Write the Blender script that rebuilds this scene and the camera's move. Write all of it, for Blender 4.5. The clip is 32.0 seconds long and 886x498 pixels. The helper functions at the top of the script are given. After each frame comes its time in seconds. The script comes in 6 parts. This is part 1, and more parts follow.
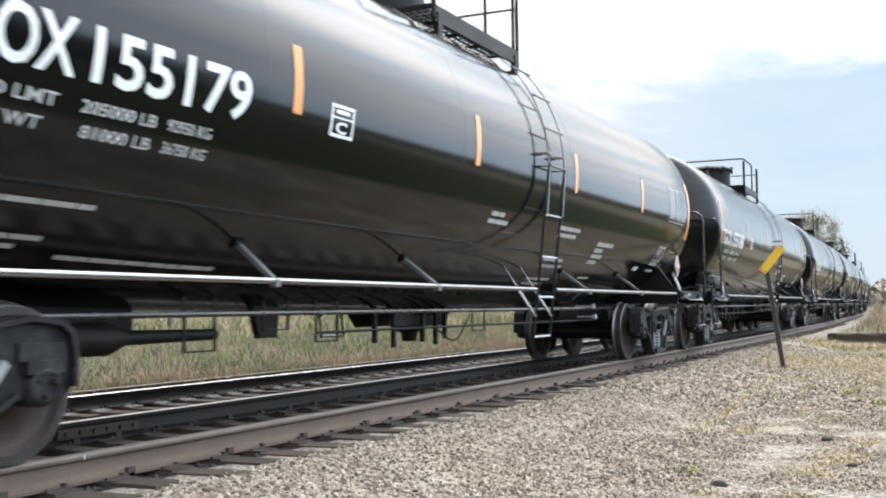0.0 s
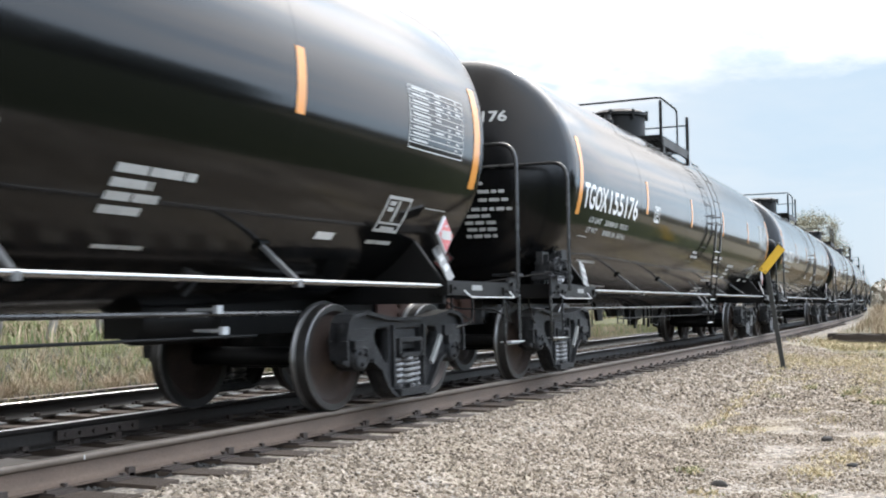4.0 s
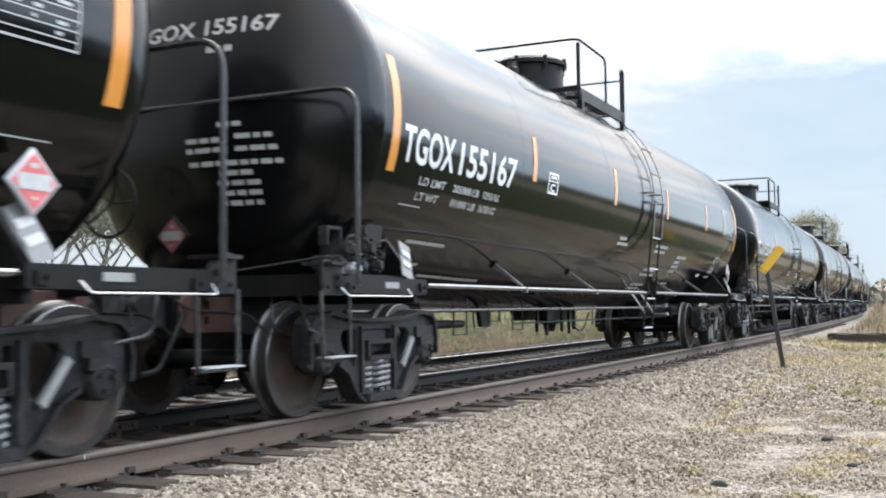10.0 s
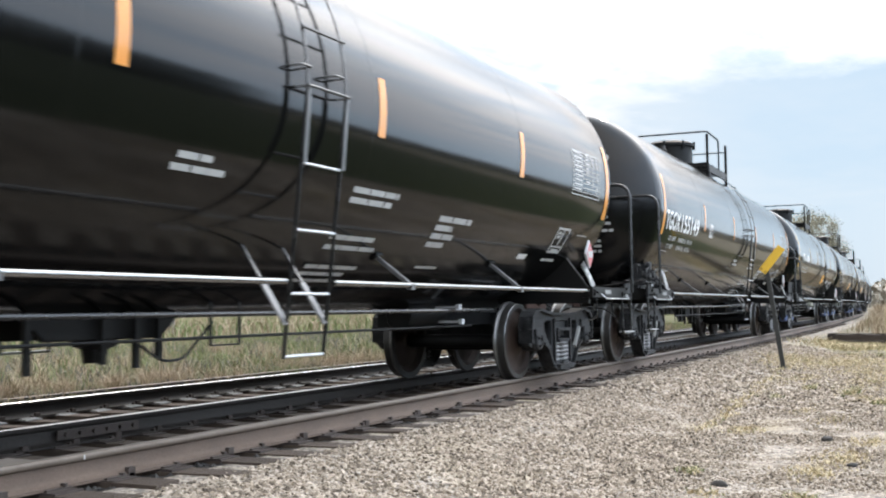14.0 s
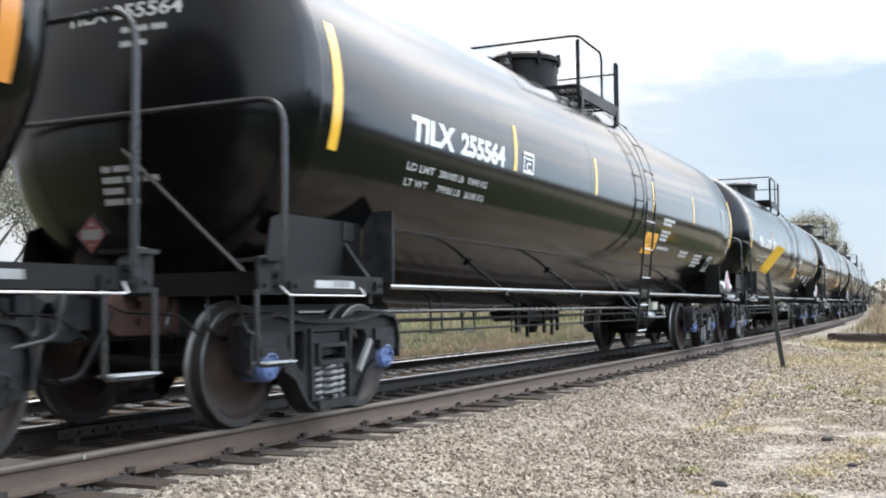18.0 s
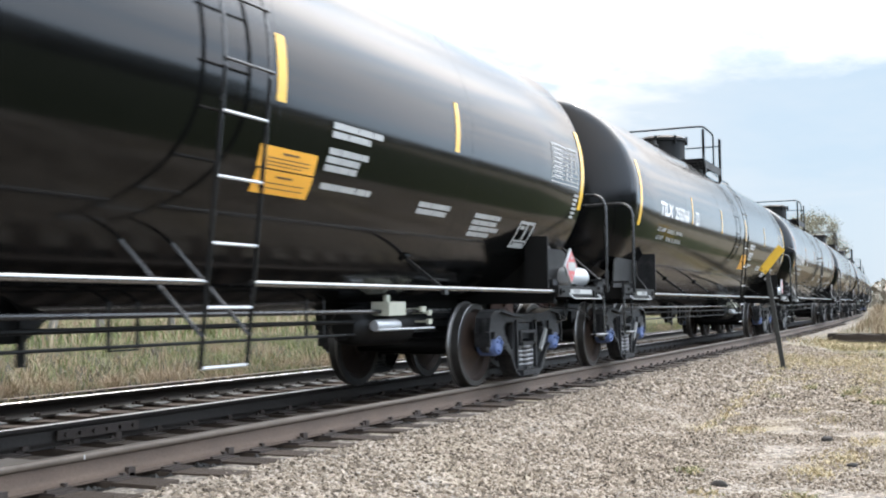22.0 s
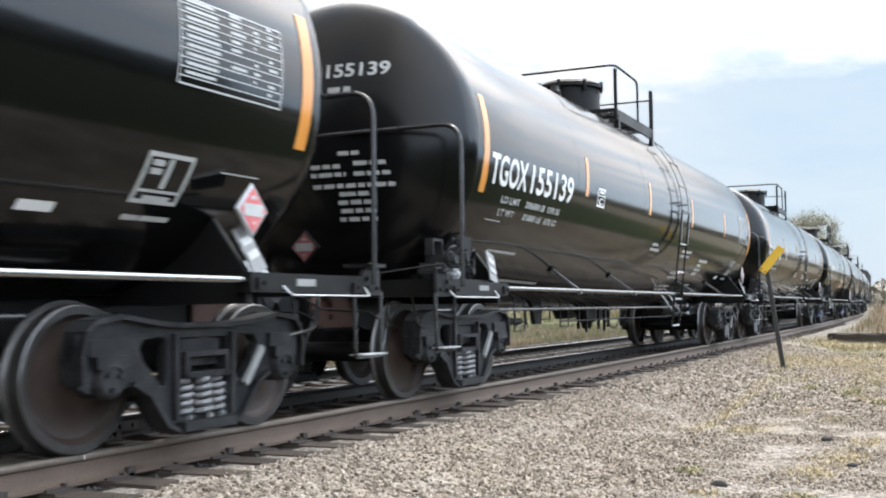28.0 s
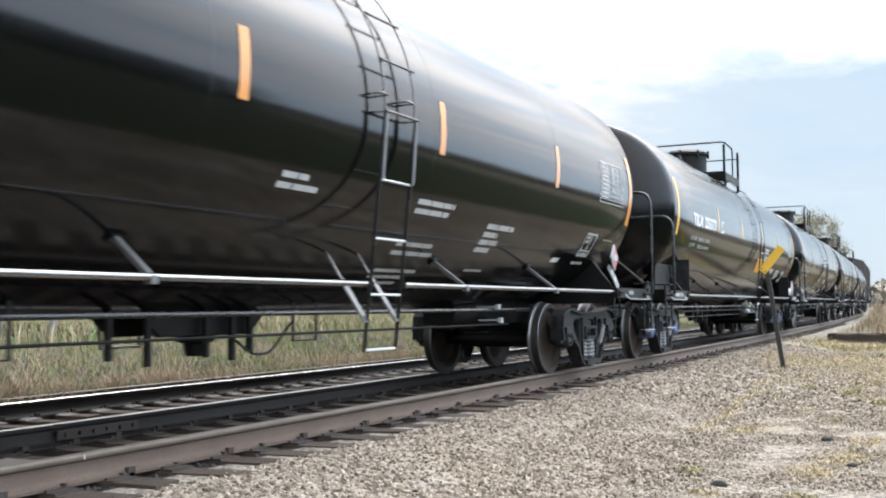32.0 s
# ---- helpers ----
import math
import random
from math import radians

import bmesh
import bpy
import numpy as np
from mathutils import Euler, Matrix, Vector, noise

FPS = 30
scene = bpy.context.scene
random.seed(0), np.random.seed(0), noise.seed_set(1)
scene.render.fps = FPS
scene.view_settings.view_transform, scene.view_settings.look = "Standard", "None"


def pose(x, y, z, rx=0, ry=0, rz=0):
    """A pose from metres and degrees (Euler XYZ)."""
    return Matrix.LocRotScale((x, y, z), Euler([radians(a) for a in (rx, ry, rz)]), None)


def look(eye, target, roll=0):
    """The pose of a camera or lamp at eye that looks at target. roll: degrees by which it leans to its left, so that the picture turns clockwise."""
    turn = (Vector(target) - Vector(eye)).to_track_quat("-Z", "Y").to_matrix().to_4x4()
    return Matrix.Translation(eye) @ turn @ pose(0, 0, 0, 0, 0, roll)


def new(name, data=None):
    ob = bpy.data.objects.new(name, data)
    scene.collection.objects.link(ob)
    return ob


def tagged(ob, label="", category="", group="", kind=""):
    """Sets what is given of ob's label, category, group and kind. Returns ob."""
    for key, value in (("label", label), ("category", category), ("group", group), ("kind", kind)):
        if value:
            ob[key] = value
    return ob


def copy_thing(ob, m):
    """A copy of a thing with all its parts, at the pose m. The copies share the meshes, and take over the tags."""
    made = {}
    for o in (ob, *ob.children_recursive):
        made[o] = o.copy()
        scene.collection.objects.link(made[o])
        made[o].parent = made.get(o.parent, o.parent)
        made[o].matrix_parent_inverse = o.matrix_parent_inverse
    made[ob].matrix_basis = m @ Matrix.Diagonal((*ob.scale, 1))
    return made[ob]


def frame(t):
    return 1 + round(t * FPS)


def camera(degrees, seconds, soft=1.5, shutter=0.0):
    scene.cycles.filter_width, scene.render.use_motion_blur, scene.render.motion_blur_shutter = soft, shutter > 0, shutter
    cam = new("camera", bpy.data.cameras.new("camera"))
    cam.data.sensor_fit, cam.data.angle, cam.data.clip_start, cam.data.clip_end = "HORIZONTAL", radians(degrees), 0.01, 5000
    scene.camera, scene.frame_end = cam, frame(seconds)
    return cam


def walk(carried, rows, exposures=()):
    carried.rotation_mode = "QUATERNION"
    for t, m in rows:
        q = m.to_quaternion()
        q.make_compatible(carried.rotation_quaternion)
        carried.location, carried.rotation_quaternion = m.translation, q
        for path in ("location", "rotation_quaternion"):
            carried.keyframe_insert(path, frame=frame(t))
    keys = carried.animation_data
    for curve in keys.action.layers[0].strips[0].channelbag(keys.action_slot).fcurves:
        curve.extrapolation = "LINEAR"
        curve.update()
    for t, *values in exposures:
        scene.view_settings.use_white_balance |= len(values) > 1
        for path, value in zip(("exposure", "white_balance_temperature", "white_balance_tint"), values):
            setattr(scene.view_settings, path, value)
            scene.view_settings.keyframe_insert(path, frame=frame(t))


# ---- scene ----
eye = Vector((0.0, 0.0, 0.8604))
CAM_POSE = look(eye, eye + Vector((-0.44794, 0.89230, 0.05613)), -0.68)
cam = camera(45.28, 32.0, soft=2.0, shutter=0.2)
walk(cam, [(0.0, CAM_POSE), (32.0, CAM_POSE)], [(0.0, -1.14, 6700, 13), (32.0, -1.14, 6700, 13)])

# ---- daylight: thin bright cloud with blue gaps, the sun high ahead ----
SUN_AZIMUTH, SUN_HEIGHT = -2.0, 50.0      # degrees clockwise from +y, degrees up
world = bpy.data.worlds.new("sky")
scene.world = world
world.use_nodes = True
wn, wl = world.node_tree.nodes, world.node_tree.links.new
sky = wn.new("ShaderNodeTexSky")
sky.sky_type, sky.sun_disc = "NISHITA", False
sky.sun_elevation, sky.sun_rotation = radians(SUN_HEIGHT), radians(SUN_AZIMUTH)
sky.dust_density, sky.air_density = 1.5, 1.0
way = wn.new("ShaderNodeTexCoord")
split = wn.new("ShaderNodeSeparateXYZ")
wl(way.outputs["Generated"], split.inputs[0])


def sky_math(op, a, b):
    x = wn.new("ShaderNodeMath")
    x.operation = op
    for i, v in enumerate((a, b)):
        if isinstance(v, (int, float)):
            x.inputs[i].default_value = v
        else:
            wl(v, x.inputs[i])
    return x.outputs[0]


height = sky_math("MAXIMUM", split.outputs[2], 0.08)
flat = wn.new("ShaderNodeCombineXYZ")
wl(sky_math("DIVIDE", split.outputs[0], height), flat.inputs[0])
wl(sky_math("DIVIDE", split.outputs[1], height), flat.inputs[1])


def sky_noise(scale, detail, stretch):
    layer = wn.new("ShaderNodeMapping")
    layer.inputs["Scale"].default_value = stretch
    layer.inputs["Rotation"].default_value = (0, 0, 0.35)
    wl(flat.outputs[0], layer.inputs[0])
    puffs = wn.new("ShaderNodeTexNoise")
    puffs.inputs["Scale"].default_value, puffs.inputs["Detail"].default_value, puffs.inputs["Roughness"].default_value = scale, detail, 0.6
    wl(layer.outputs[0], puffs.inputs["Vector"])
    return puffs.outputs[0]


def sky_mix(by, a, b):
    x = wn.new("ShaderNodeMix")
    x.data_type = "RGBA"
    for i, v in ((0, by), (6, a), (7, b)):
        if isinstance(v, (tuple, float)):
            x.inputs[i].default_value = v
        else:
            wl(v, x.inputs[i])
    return x.outputs[2]


# a broad sheet of cloud overhead, its ragged edge above pale blue
edge = sky_math("SUBTRACT", split.outputs[2], sky_math("MULTIPLY", sky_math("MINIMUM", split.outputs[0], 0.0), 0.25))
edge = sky_math("ADD", edge, sky_math("MULTIPLY", sky_math("MINIMUM", sky_math("MAXIMUM", sky_math("ADD", split.outputs[0], 0.06), 0.0), 0.3), 0.45))
edge = sky_math("ADD", edge, sky_math("MULTIPLY", sky_math("SUBTRACT", sky_noise(0.9, 12, (0.6, 0.35, 1)), 0.5), 0.34))
cover = wn.new("ShaderNodeMapRange")
cover.inputs[1].default_value, cover.inputs[2].default_value = 0.215, 0.285
wl(edge, cover.inputs[0])
wisp = wn.new("ShaderNodeMapRange")
wisp.inputs[1].default_value, wisp.inputs[2].default_value, wisp.inputs[4].default_value = 0.45, 0.75, 0.8
wl(sky_noise(0.5, 7, (0.5, 0.22, 1)), wisp.inputs[0])
gaps = wn.new("ShaderNodeMapRange")
gaps.inputs[1].default_value, gaps.inputs[2].default_value = 0.40, 0.54
wl(sky_noise(1.7, 8, (0.9, 0.5, 1)), gaps.inputs[0])
white = sky_mix(gaps.outputs[0], (12.4, 14.9, 17.6, 1), (19.8, 20.0, 20.1, 1))
blue = sky_mix(0.75, sky.outputs[0], (14.4, 19.2, 23.4, 1))
blue = sky_mix(wisp.outputs[0], blue, (18.0, 19.4, 20.4, 1))
high = sky_math("ADD", 0.97, sky_math("MULTIPLY", sky_math("MAXIMUM", sky_math("SUBTRACT", split.outputs[2], 0.28), 0.0), 1.0))
# the cloud glows round the sun
toward = wn.new("ShaderNodeVectorMath")
toward.operation = "DOT_PRODUCT"
az, el = radians(SUN_AZIMUTH), radians(SUN_HEIGHT)
sun_way = Vector((math.sin(az) * math.cos(el), math.cos(az) * math.cos(el), math.sin(el)))
toward.inputs[1].default_value = sun_way
wl(way.outputs["Generated"], toward.inputs[0])
glow = sky_math("POWER", sky_math("MAXIMUM", toward.outputs["Value"], 0.0), 10.0)
high = sky_math("ADD", high, sky_math("MULTIPLY", glow, 5.2))
bright = wn.new("ShaderNodeVectorMath")
bright.operation = "SCALE"
wl(white, bright.inputs[0])
wl(high, bright.inputs["Scale"])
clouded = sky_mix(cover.outputs[0], blue, bright.outputs[0])
# brighter all over on the side away from the far woods
lit = wn.new("ShaderNodeVectorMath")
lit.operation = "SCALE"
clouded = sky_mix(sky_math("MULTIPLY", sky_math("MAXIMUM", split.outputs[0], 0.0), 0.8), clouded, (13.5, 18.0, 23.5, 1))
wl(clouded, lit.inputs[0])
wl(sky_math("ADD", 1.0, sky_math("MULTIPLY", sky_math("POWER", sky_math("MAXIMUM", split.outputs[0], 0.0), 0.75), 4.2)), lit.inputs["Scale"])
wl(lit.outputs[0], wn["Background"].inputs[0])
wn["Background"].inputs[1].default_value = 0.11
sun = new("sun", bpy.data.lights.new("sun", "SUN"))
sun.data.energy, sun.data.angle, sun.data.color = 2.4, radians(1.0), (1.0, 0.90, 0.76)
sun.matrix_world = look(sun_way * 50, (0, 0, 0))


# ---- the line of the track ----
TRACK_X, HALF_TC, WHEELBASE = -5.7003, 7.175, 1.778
LENGTH = {"a": 18.544, "b": 18.532, "h": 18.53}      # over the couplers, by the kind of car


def heading(s):
    """Turn of the track to the left, in radians, s metres along it."""
    if s <= 0:
        return 0.0
    if s < 27:
        return 0.001728 * s - 1.815e-5 * s * s
    return 0.03342 + 0.000517 * (s - 27)


STEP = 0.5
LINE_S = np.arange(-900, 1300, STEP)
_turn = np.array([heading(s) for s in LINE_S])
_zero = int(round(900 / STEP))
LINE_X = np.concatenate([[0], np.cumsum(-np.sin((_turn[1:] + _turn[:-1]) / 2)) * STEP])
LINE_Y = np.concatenate([[0], np.cumsum(np.cos((_turn[1:] + _turn[:-1]) / 2)) * STEP])
LINE_X, LINE_Y = LINE_X - LINE_X[_zero] + TRACK_X, LINE_Y - LINE_Y[_zero]


def on_track(s, off=0.0, z=0.0):
    """The place s metres along the track, off metres to its right, at height z."""
    a = heading(s)
    return Vector((np.interp(s, LINE_S, LINE_X) + off * math.cos(a), np.interp(s, LINE_S, LINE_Y) + off * math.sin(a), z))


DRIFT_T = (0, 2, 4, 7, 9, 11, 13, 15, 17, 19, 21, 23, 25, 28, 30, 32)
DRIFT = (0.099, 0.061, 0.052, 0.008, -0.043, -0.054, -0.016, -0.029, -0.085, -0.083, -0.158, -0.179, -0.160, -0.063, 0.030, 0.097)


def travelled(t):
    """Where the middle of the train's sixth car stands at t seconds: an even roll with a slight drift."""
    return 12.764 - 7.034 * (t - 13) - 0.006 * (t - 13) ** 2 + float(np.interp(t, DRIFT_T, DRIFT))


# ---- materials ----
def material(name, tones, rough=0.7, metal=0.0, scale=6.0, fine=60.0, bump=0.2, bump_scale=None, stretch=(1, 1, 1), spread=0.12,
             island=0.0, random_object=0.0, coat=0.0, contrast=1.0, spec=0.5, dust=0.0):
    """A surface with blotches (scale), grain (fine) and relief, between two or three tones."""
    m = bpy.data.materials.new(name)
    m.use_nodes = True
    n, link = m.node_tree.nodes, m.node_tree.links.new
    b = n["Principled BSDF"]
    where = n.new("ShaderNodeTexCoord")
    fit = n.new("ShaderNodeMapping")
    fit.inputs["Scale"].default_value = stretch
    link(where.outputs["Object"], fit.inputs[0])

    def cloud(s, detail):
        c = n.new("ShaderNodeTexNoise")
        c.inputs["Scale"].default_value, c.inputs["Detail"].default_value = s, detail
        link(fit.outputs[0], c.inputs["Vector"])
        return c.outputs[0]

    blot, grain = cloud(scale, 5), cloud(fine, 3)
    mix = n.new("ShaderNodeMath")
    mix.operation = "MULTIPLY_ADD"
    link(grain, mix.inputs[0])
    mix.inputs[1].default_value = 0.45
    half = n.new("ShaderNodeMath")
    half.operation = "MULTIPLY"
    link(blot, half.inputs[0])
    half.inputs[1].default_value = 0.55
    link(half.outputs[0], mix.inputs[2])
    value = mix.outputs[0]
    for share, kind, socket in ((island, "ShaderNodeNewGeometry", "Random Per Island"), (random_object, "ShaderNodeObjectInfo", "Random")):
        if share:
            src = n.new(kind)
            blend = n.new("ShaderNodeMix")
            blend.inputs[0].default_value = share
            link(value, blend.inputs[2])
            link(src.outputs[socket], blend.inputs[3])
            value = blend.outputs[0]
    ramp = n.new("ShaderNodeValToRGB")
    r = ramp.color_ramp
    lo = 0.5 - 0.28 / contrast
    r.elements[0].position, r.elements[1].position = lo, 1 - lo
    if island or random_object:
        r.elements[0].position, r.elements[1].position = 0.12, 0.88
    r.elements[0].color, r.elements[1].color = (*tones[0], 1), (*tones[-1], 1)
    if len(tones) == 3:
        r.elements.new(0.5).color = (*tones[1], 1)
    link(value, ramp.inputs[0])
    link(ramp.outputs[0], b.inputs["Base Color"])
    gloss = n.new("ShaderNodeMapRange")
    gloss.inputs[3].default_value, gloss.inputs[4].default_value = max(0.02, rough - spread), min(1, rough + spread)
    link(blot, gloss.inputs[0])
    link(gloss.outputs[0], b.inputs["Roughness"])
    b.inputs["Metallic"].default_value = metal
    b.inputs["Specular IOR Level"].default_value = spec
    b.inputs["Sheen Weight"].default_value, b.inputs["Sheen Roughness"].default_value = dust, 0.35
    b.inputs["Coat Weight"].default_value = coat
    b.inputs["Coat Roughness"].default_value = 0.06
    if bump:
        rel = n.new("ShaderNodeBump")
        rel.inputs["Strength"].default_value, rel.inputs["Distance"].default_value = bump, 0.01
        link(cloud(bump_scale, 4) if bump_scale else grain, rel.inputs["Height"])
        link(rel.outputs[0], b.inputs["Normal"])
    return m


def ground_material():
    """Pale crushed limestone with dusty and weedy patches."""
    m = bpy.data.materials.new("crushed_limestone")
    m.use_nodes = True
    n, link = m.node_tree.nodes, m.node_tree.links.new
    b = n["Principled BSDF"]
    where = n.new("ShaderNodeTexCoord").outputs["Object"]
    cell = n.new("ShaderNodeTexVoronoi")
    cell.inputs["Scale"].default_value = 24
    link(where, cell.inputs["Vector"])
    stone = n.new("ShaderNodeValToRGB")
    stone.color_ramp.elements[0].color, stone.color_ramp.elements[1].color = (0.075, 0.060, 0.046, 1), (0.39, 0.330, 0.265, 1)
    grey = n.new("ShaderNodeSeparateColor")
    link(cell.outputs["Color"], grey.inputs[0])
    link(grey.outputs[0], stone.inputs[0])

    def patch(scale, lo, hi):
        c = n.new("ShaderNodeTexNoise")
        c.inputs["Scale"].default_value, c.inputs["Detail"].default_value = scale, 6
        link(where, c.inputs["Vector"])
        p = n.new("ShaderNodeMapRange")
        p.inputs[1].default_value, p.inputs[2].default_value = lo, hi
        link(c.outputs[0], p.inputs[0])
        return p.outputs[0]

    def over(under, colour, by, most):
        f = n.new("ShaderNodeMath")
        f.operation = "MULTIPLY"
        link(by, f.inputs[0])
        f.inputs[1].default_value = most
        x = n.new("ShaderNodeMix")
        x.data_type = "RGBA"
        link(f.outputs[0], x.inputs[0])
        link(under, x.inputs[6])
        x.inputs[7].default_value = (*colour, 1)
        return x.outputs[2]

    c = over(stone.outputs[0], (0.37, 0.343, 0.305), patch(0.5, 0.45, 0.62), 0.25)
    c = over(c, (0.29, 0.235, 0.145), patch(0.33, 0.56, 0.66), 0.75)
    c = over(c, (0.105, 0.097, 0.084), patch(9, 0.58, 0.75), 0.5)
    link(c, b.inputs["Base Color"])
    b.inputs["Roughness"].default_value = 0.95
    rel = n.new("ShaderNodeBump")
    rel.inputs["Strength"].default_value, rel.inputs["Distance"].default_value = 0.9, 0.03
    link(cell.outputs["Distance"], rel.inputs["Height"])
    rel.invert = True
    link(rel.outputs[0], b.inputs["Normal"])
    return m


TANK_BLACK = material("black_tank_paint", [(0.002, 0.0021, 0.0022), (0.0045, 0.0045, 0.0042)], rough=0.125, spread=0.05, scale=0.9, fine=14, bump=0.010,
                      bump_scale=1.6, stretch=(1, 0.35, 1), dust=0.0, spec=0.315)
HEAD_BLACK = material("black_head_paint", [(0.002, 0.002, 0.0022), (0.005, 0.005, 0.005)], rough=0.2, spread=0.04, scale=1.2, fine=18, bump=0.01, spec=0.24)
FRAME_BLACK = material("black_frame_paint", [(0.0024, 0.0024, 0.0024), (0.0096, 0.0092, 0.0088)], rough=0.5, scale=3, fine=40, bump=0.1, spec=0.17)
PIPE_BLACK = material("worn_black_pipe", [(0.012, 0.012, 0.012), (0.03, 0.03, 0.03)], rough=0.26, metal=0.2, scale=4, fine=50, bump=0.05)
RAIL_PIPE = material("worn_bright_side_rail", [(0.20, 0.20, 0.20), (0.32, 0.32, 0.32)], rough=0.2, metal=0.95, scale=4, fine=50, bump=0.03)
PIPE_GREY = material("dull_grey_ladder_steel", [(0.08, 0.08, 0.08), (0.18, 0.18, 0.18)], rough=0.4, metal=0.4, scale=6, fine=60, bump=0.05)
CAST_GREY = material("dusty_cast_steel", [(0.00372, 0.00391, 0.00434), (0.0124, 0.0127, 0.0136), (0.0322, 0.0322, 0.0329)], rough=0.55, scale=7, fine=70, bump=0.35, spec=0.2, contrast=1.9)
WHEEL_STEEL = material("brown_rusty_wheel_steel", [(0.014, 0.010, 0.009), (0.034, 0.022, 0.017), (0.07, 0.046, 0.036)], rough=0.55, metal=0.3, scale=6, fine=60, bump=0.15)
# brighter steel only for the flange tip and the rim's outer bevel
RIM_LINE_STEEL = material("bright_rim_line_steel", [(0.1, 0.1, 0.1), (0.19, 0.185, 0.18)], rough=0.34, metal=0.8, scale=8, fine=70, bump=0.05)
RIM_STEEL = material("grey_wheel_rim_steel", [(0.014, 0.013, 0.012), (0.05, 0.047, 0.044)], rough=0.45, metal=0.4, scale=8, fine=60, bump=0.1)
WHITE_PAINT = material("white_stencil_paint", [(0.54, 0.54, 0.525), (0.70, 0.70, 0.685)], rough=0.45, scale=5, fine=60, bump=0.03)
DULL_WHITE = material("dull_white_stencil", [(0.26, 0.26, 0.25), (0.44, 0.44, 0.425)], rough=0.5, scale=12, fine=70, bump=0.03)
HEAD_WHITE = material("grey_white_head_stencil", [(0.2, 0.2, 0.19), (0.34, 0.34, 0.33)], rough=0.5, scale=12, fine=70, bump=0.03)
ORANGE = material("orange_reflective_tape", [(0.50, 0.19, 0.035), (0.62, 0.26, 0.06)], rough=0.2, scale=6, fine=60, bump=0.03)
YELLOW_TAPE = material("yellow_reflective_tape", [(0.62, 0.34, 0.025), (0.72, 0.42, 0.045)], rough=0.2, scale=6, fine=60, bump=0.03)
PANEL_ORANGE = material("orange_notice_panel", [(0.72, 0.32, 0.03), (0.82, 0.40, 0.05)], rough=0.5, scale=5, fine=60, bump=0.03)
# red and white darkened: shade of the car end put into the placard colours
SHADED_RED = material("shaded_red_placard", [(0.10, 0.022, 0.022), (0.17, 0.04, 0.04)], rough=0.6, scale=8, fine=60, bump=0.05)
SHADED_WHITE = material("shaded_white_placard", [(0.12, 0.115, 0.11), (0.22, 0.21, 0.2)], rough=0.6, scale=8, fine=60, bump=0.05)
RED_PAINT = material("red_placard_paint", [(0.40, 0.07, 0.07), (0.52, 0.13, 0.13)], rough=0.5, scale=8, fine=60, bump=0.02)
GALVANISED = material("pale_galvanised_steel", [(0.34, 0.35, 0.36), (0.58, 0.59, 0.6)], rough=0.45, metal=0.5, scale=9, fine=80, bump=0.05)
SILVER = material("silver_painted_tank", [(0.42, 0.43, 0.44), (0.58, 0.59, 0.60)], rough=0.38, metal=0.4, scale=5, fine=60, bump=0.03)
SPRING_STEEL = material("grey_spring_steel", [(0.09, 0.09, 0.092), (0.2, 0.2, 0.2)], rough=0.5, metal=0.3, scale=8, fine=60, bump=0.1)
POCKET_RUST = material("dark_rust_casting", [(0.035, 0.016, 0.011), (0.075, 0.036, 0.025)], rough=0.8, scale=6, fine=50, bump=0.2)
CREAM = material("dusty_cream_paint", [(0.34, 0.34, 0.27), (0.5, 0.5, 0.41)], rough=0.6, scale=6, fine=50, bump=0.05)
BLUE_CAP = material("blue_bearing_cap", [(0.025, 0.04, 0.09), (0.07, 0.11, 0.24), (0.13, 0.18, 0.34)], rough=0.5, scale=14, fine=60, bump=0.1, contrast=1.4)
RUST_RAIL = material("brown_rusty_rail", [(0.045, 0.029, 0.020), (0.078, 0.052, 0.037), (0.112, 0.080, 0.059)], rough=0.8, scale=3, fine=45, bump=0.25, stretch=(1, 1, 3))
DARK_RAIL = material("dark_rail_steel", [(0.011, 0.0095, 0.0085), (0.0275, 0.0225, 0.019)], rough=0.6, scale=3, fine=45, bump=0.25, spec=0.2)
RAIL_TOP = material("polished_rail_head", [(0.42, 0.41, 0.40), (0.62, 0.61, 0.60)], rough=0.28, metal=0.9, scale=5, fine=60, bump=0.03)
RAIL_WORN = material("worn_brown_rail_head", [(0.092, 0.0695, 0.0542), (0.158, 0.13, 0.106)], rough=0.5, metal=0.3, scale=4, fine=60, bump=0.1)
SPIKE_RUST = material("dark_rusty_spike", [(0.0195, 0.0143, 0.0117), (0.0488, 0.0338, 0.026)], rough=0.8, scale=9, fine=70, bump=0.3)
PLATE_GREY = material("dusty_grey_tie_plate", [(0.142, 0.14, 0.136), (0.285, 0.29, 0.281)], rough=0.8, scale=7, fine=60, bump=0.25)
TIE_WOOD = material("weathered_tie_wood", [(0.0252, 0.0171, 0.0117), (0.054, 0.0369, 0.0252), (0.099, 0.072, 0.0513)], rough=0.9, scale=4, fine=40, bump=0.5,
                    stretch=(1.0, 7, 7), random_object=0.25)
OLD_TIE = material("dark_creosoted_wood", [(0.012, 0.008, 0.006), (0.03, 0.021, 0.015), (0.06, 0.044, 0.032)], rough=0.9, scale=4, fine=40, bump=0.5, stretch=(1, 7, 7), random_object=0.25)
STONE = material("pale_limestone_chip", [(0.044, 0.0317, 0.0211), (0.224, 0.179, 0.132), (0.4, 0.336, 0.268)], rough=0.95, scale=14, fine=90, bump=0.3, island=0.75)
TRACK_STONE = material("dark_track_ballast", [(0.00824, 0.00728, 0.00638), (0.0274, 0.0246, 0.0218), (0.0605, 0.056, 0.051)], rough=0.95, scale=14, fine=90, bump=0.3, island=0.7)
GROUND = ground_material()
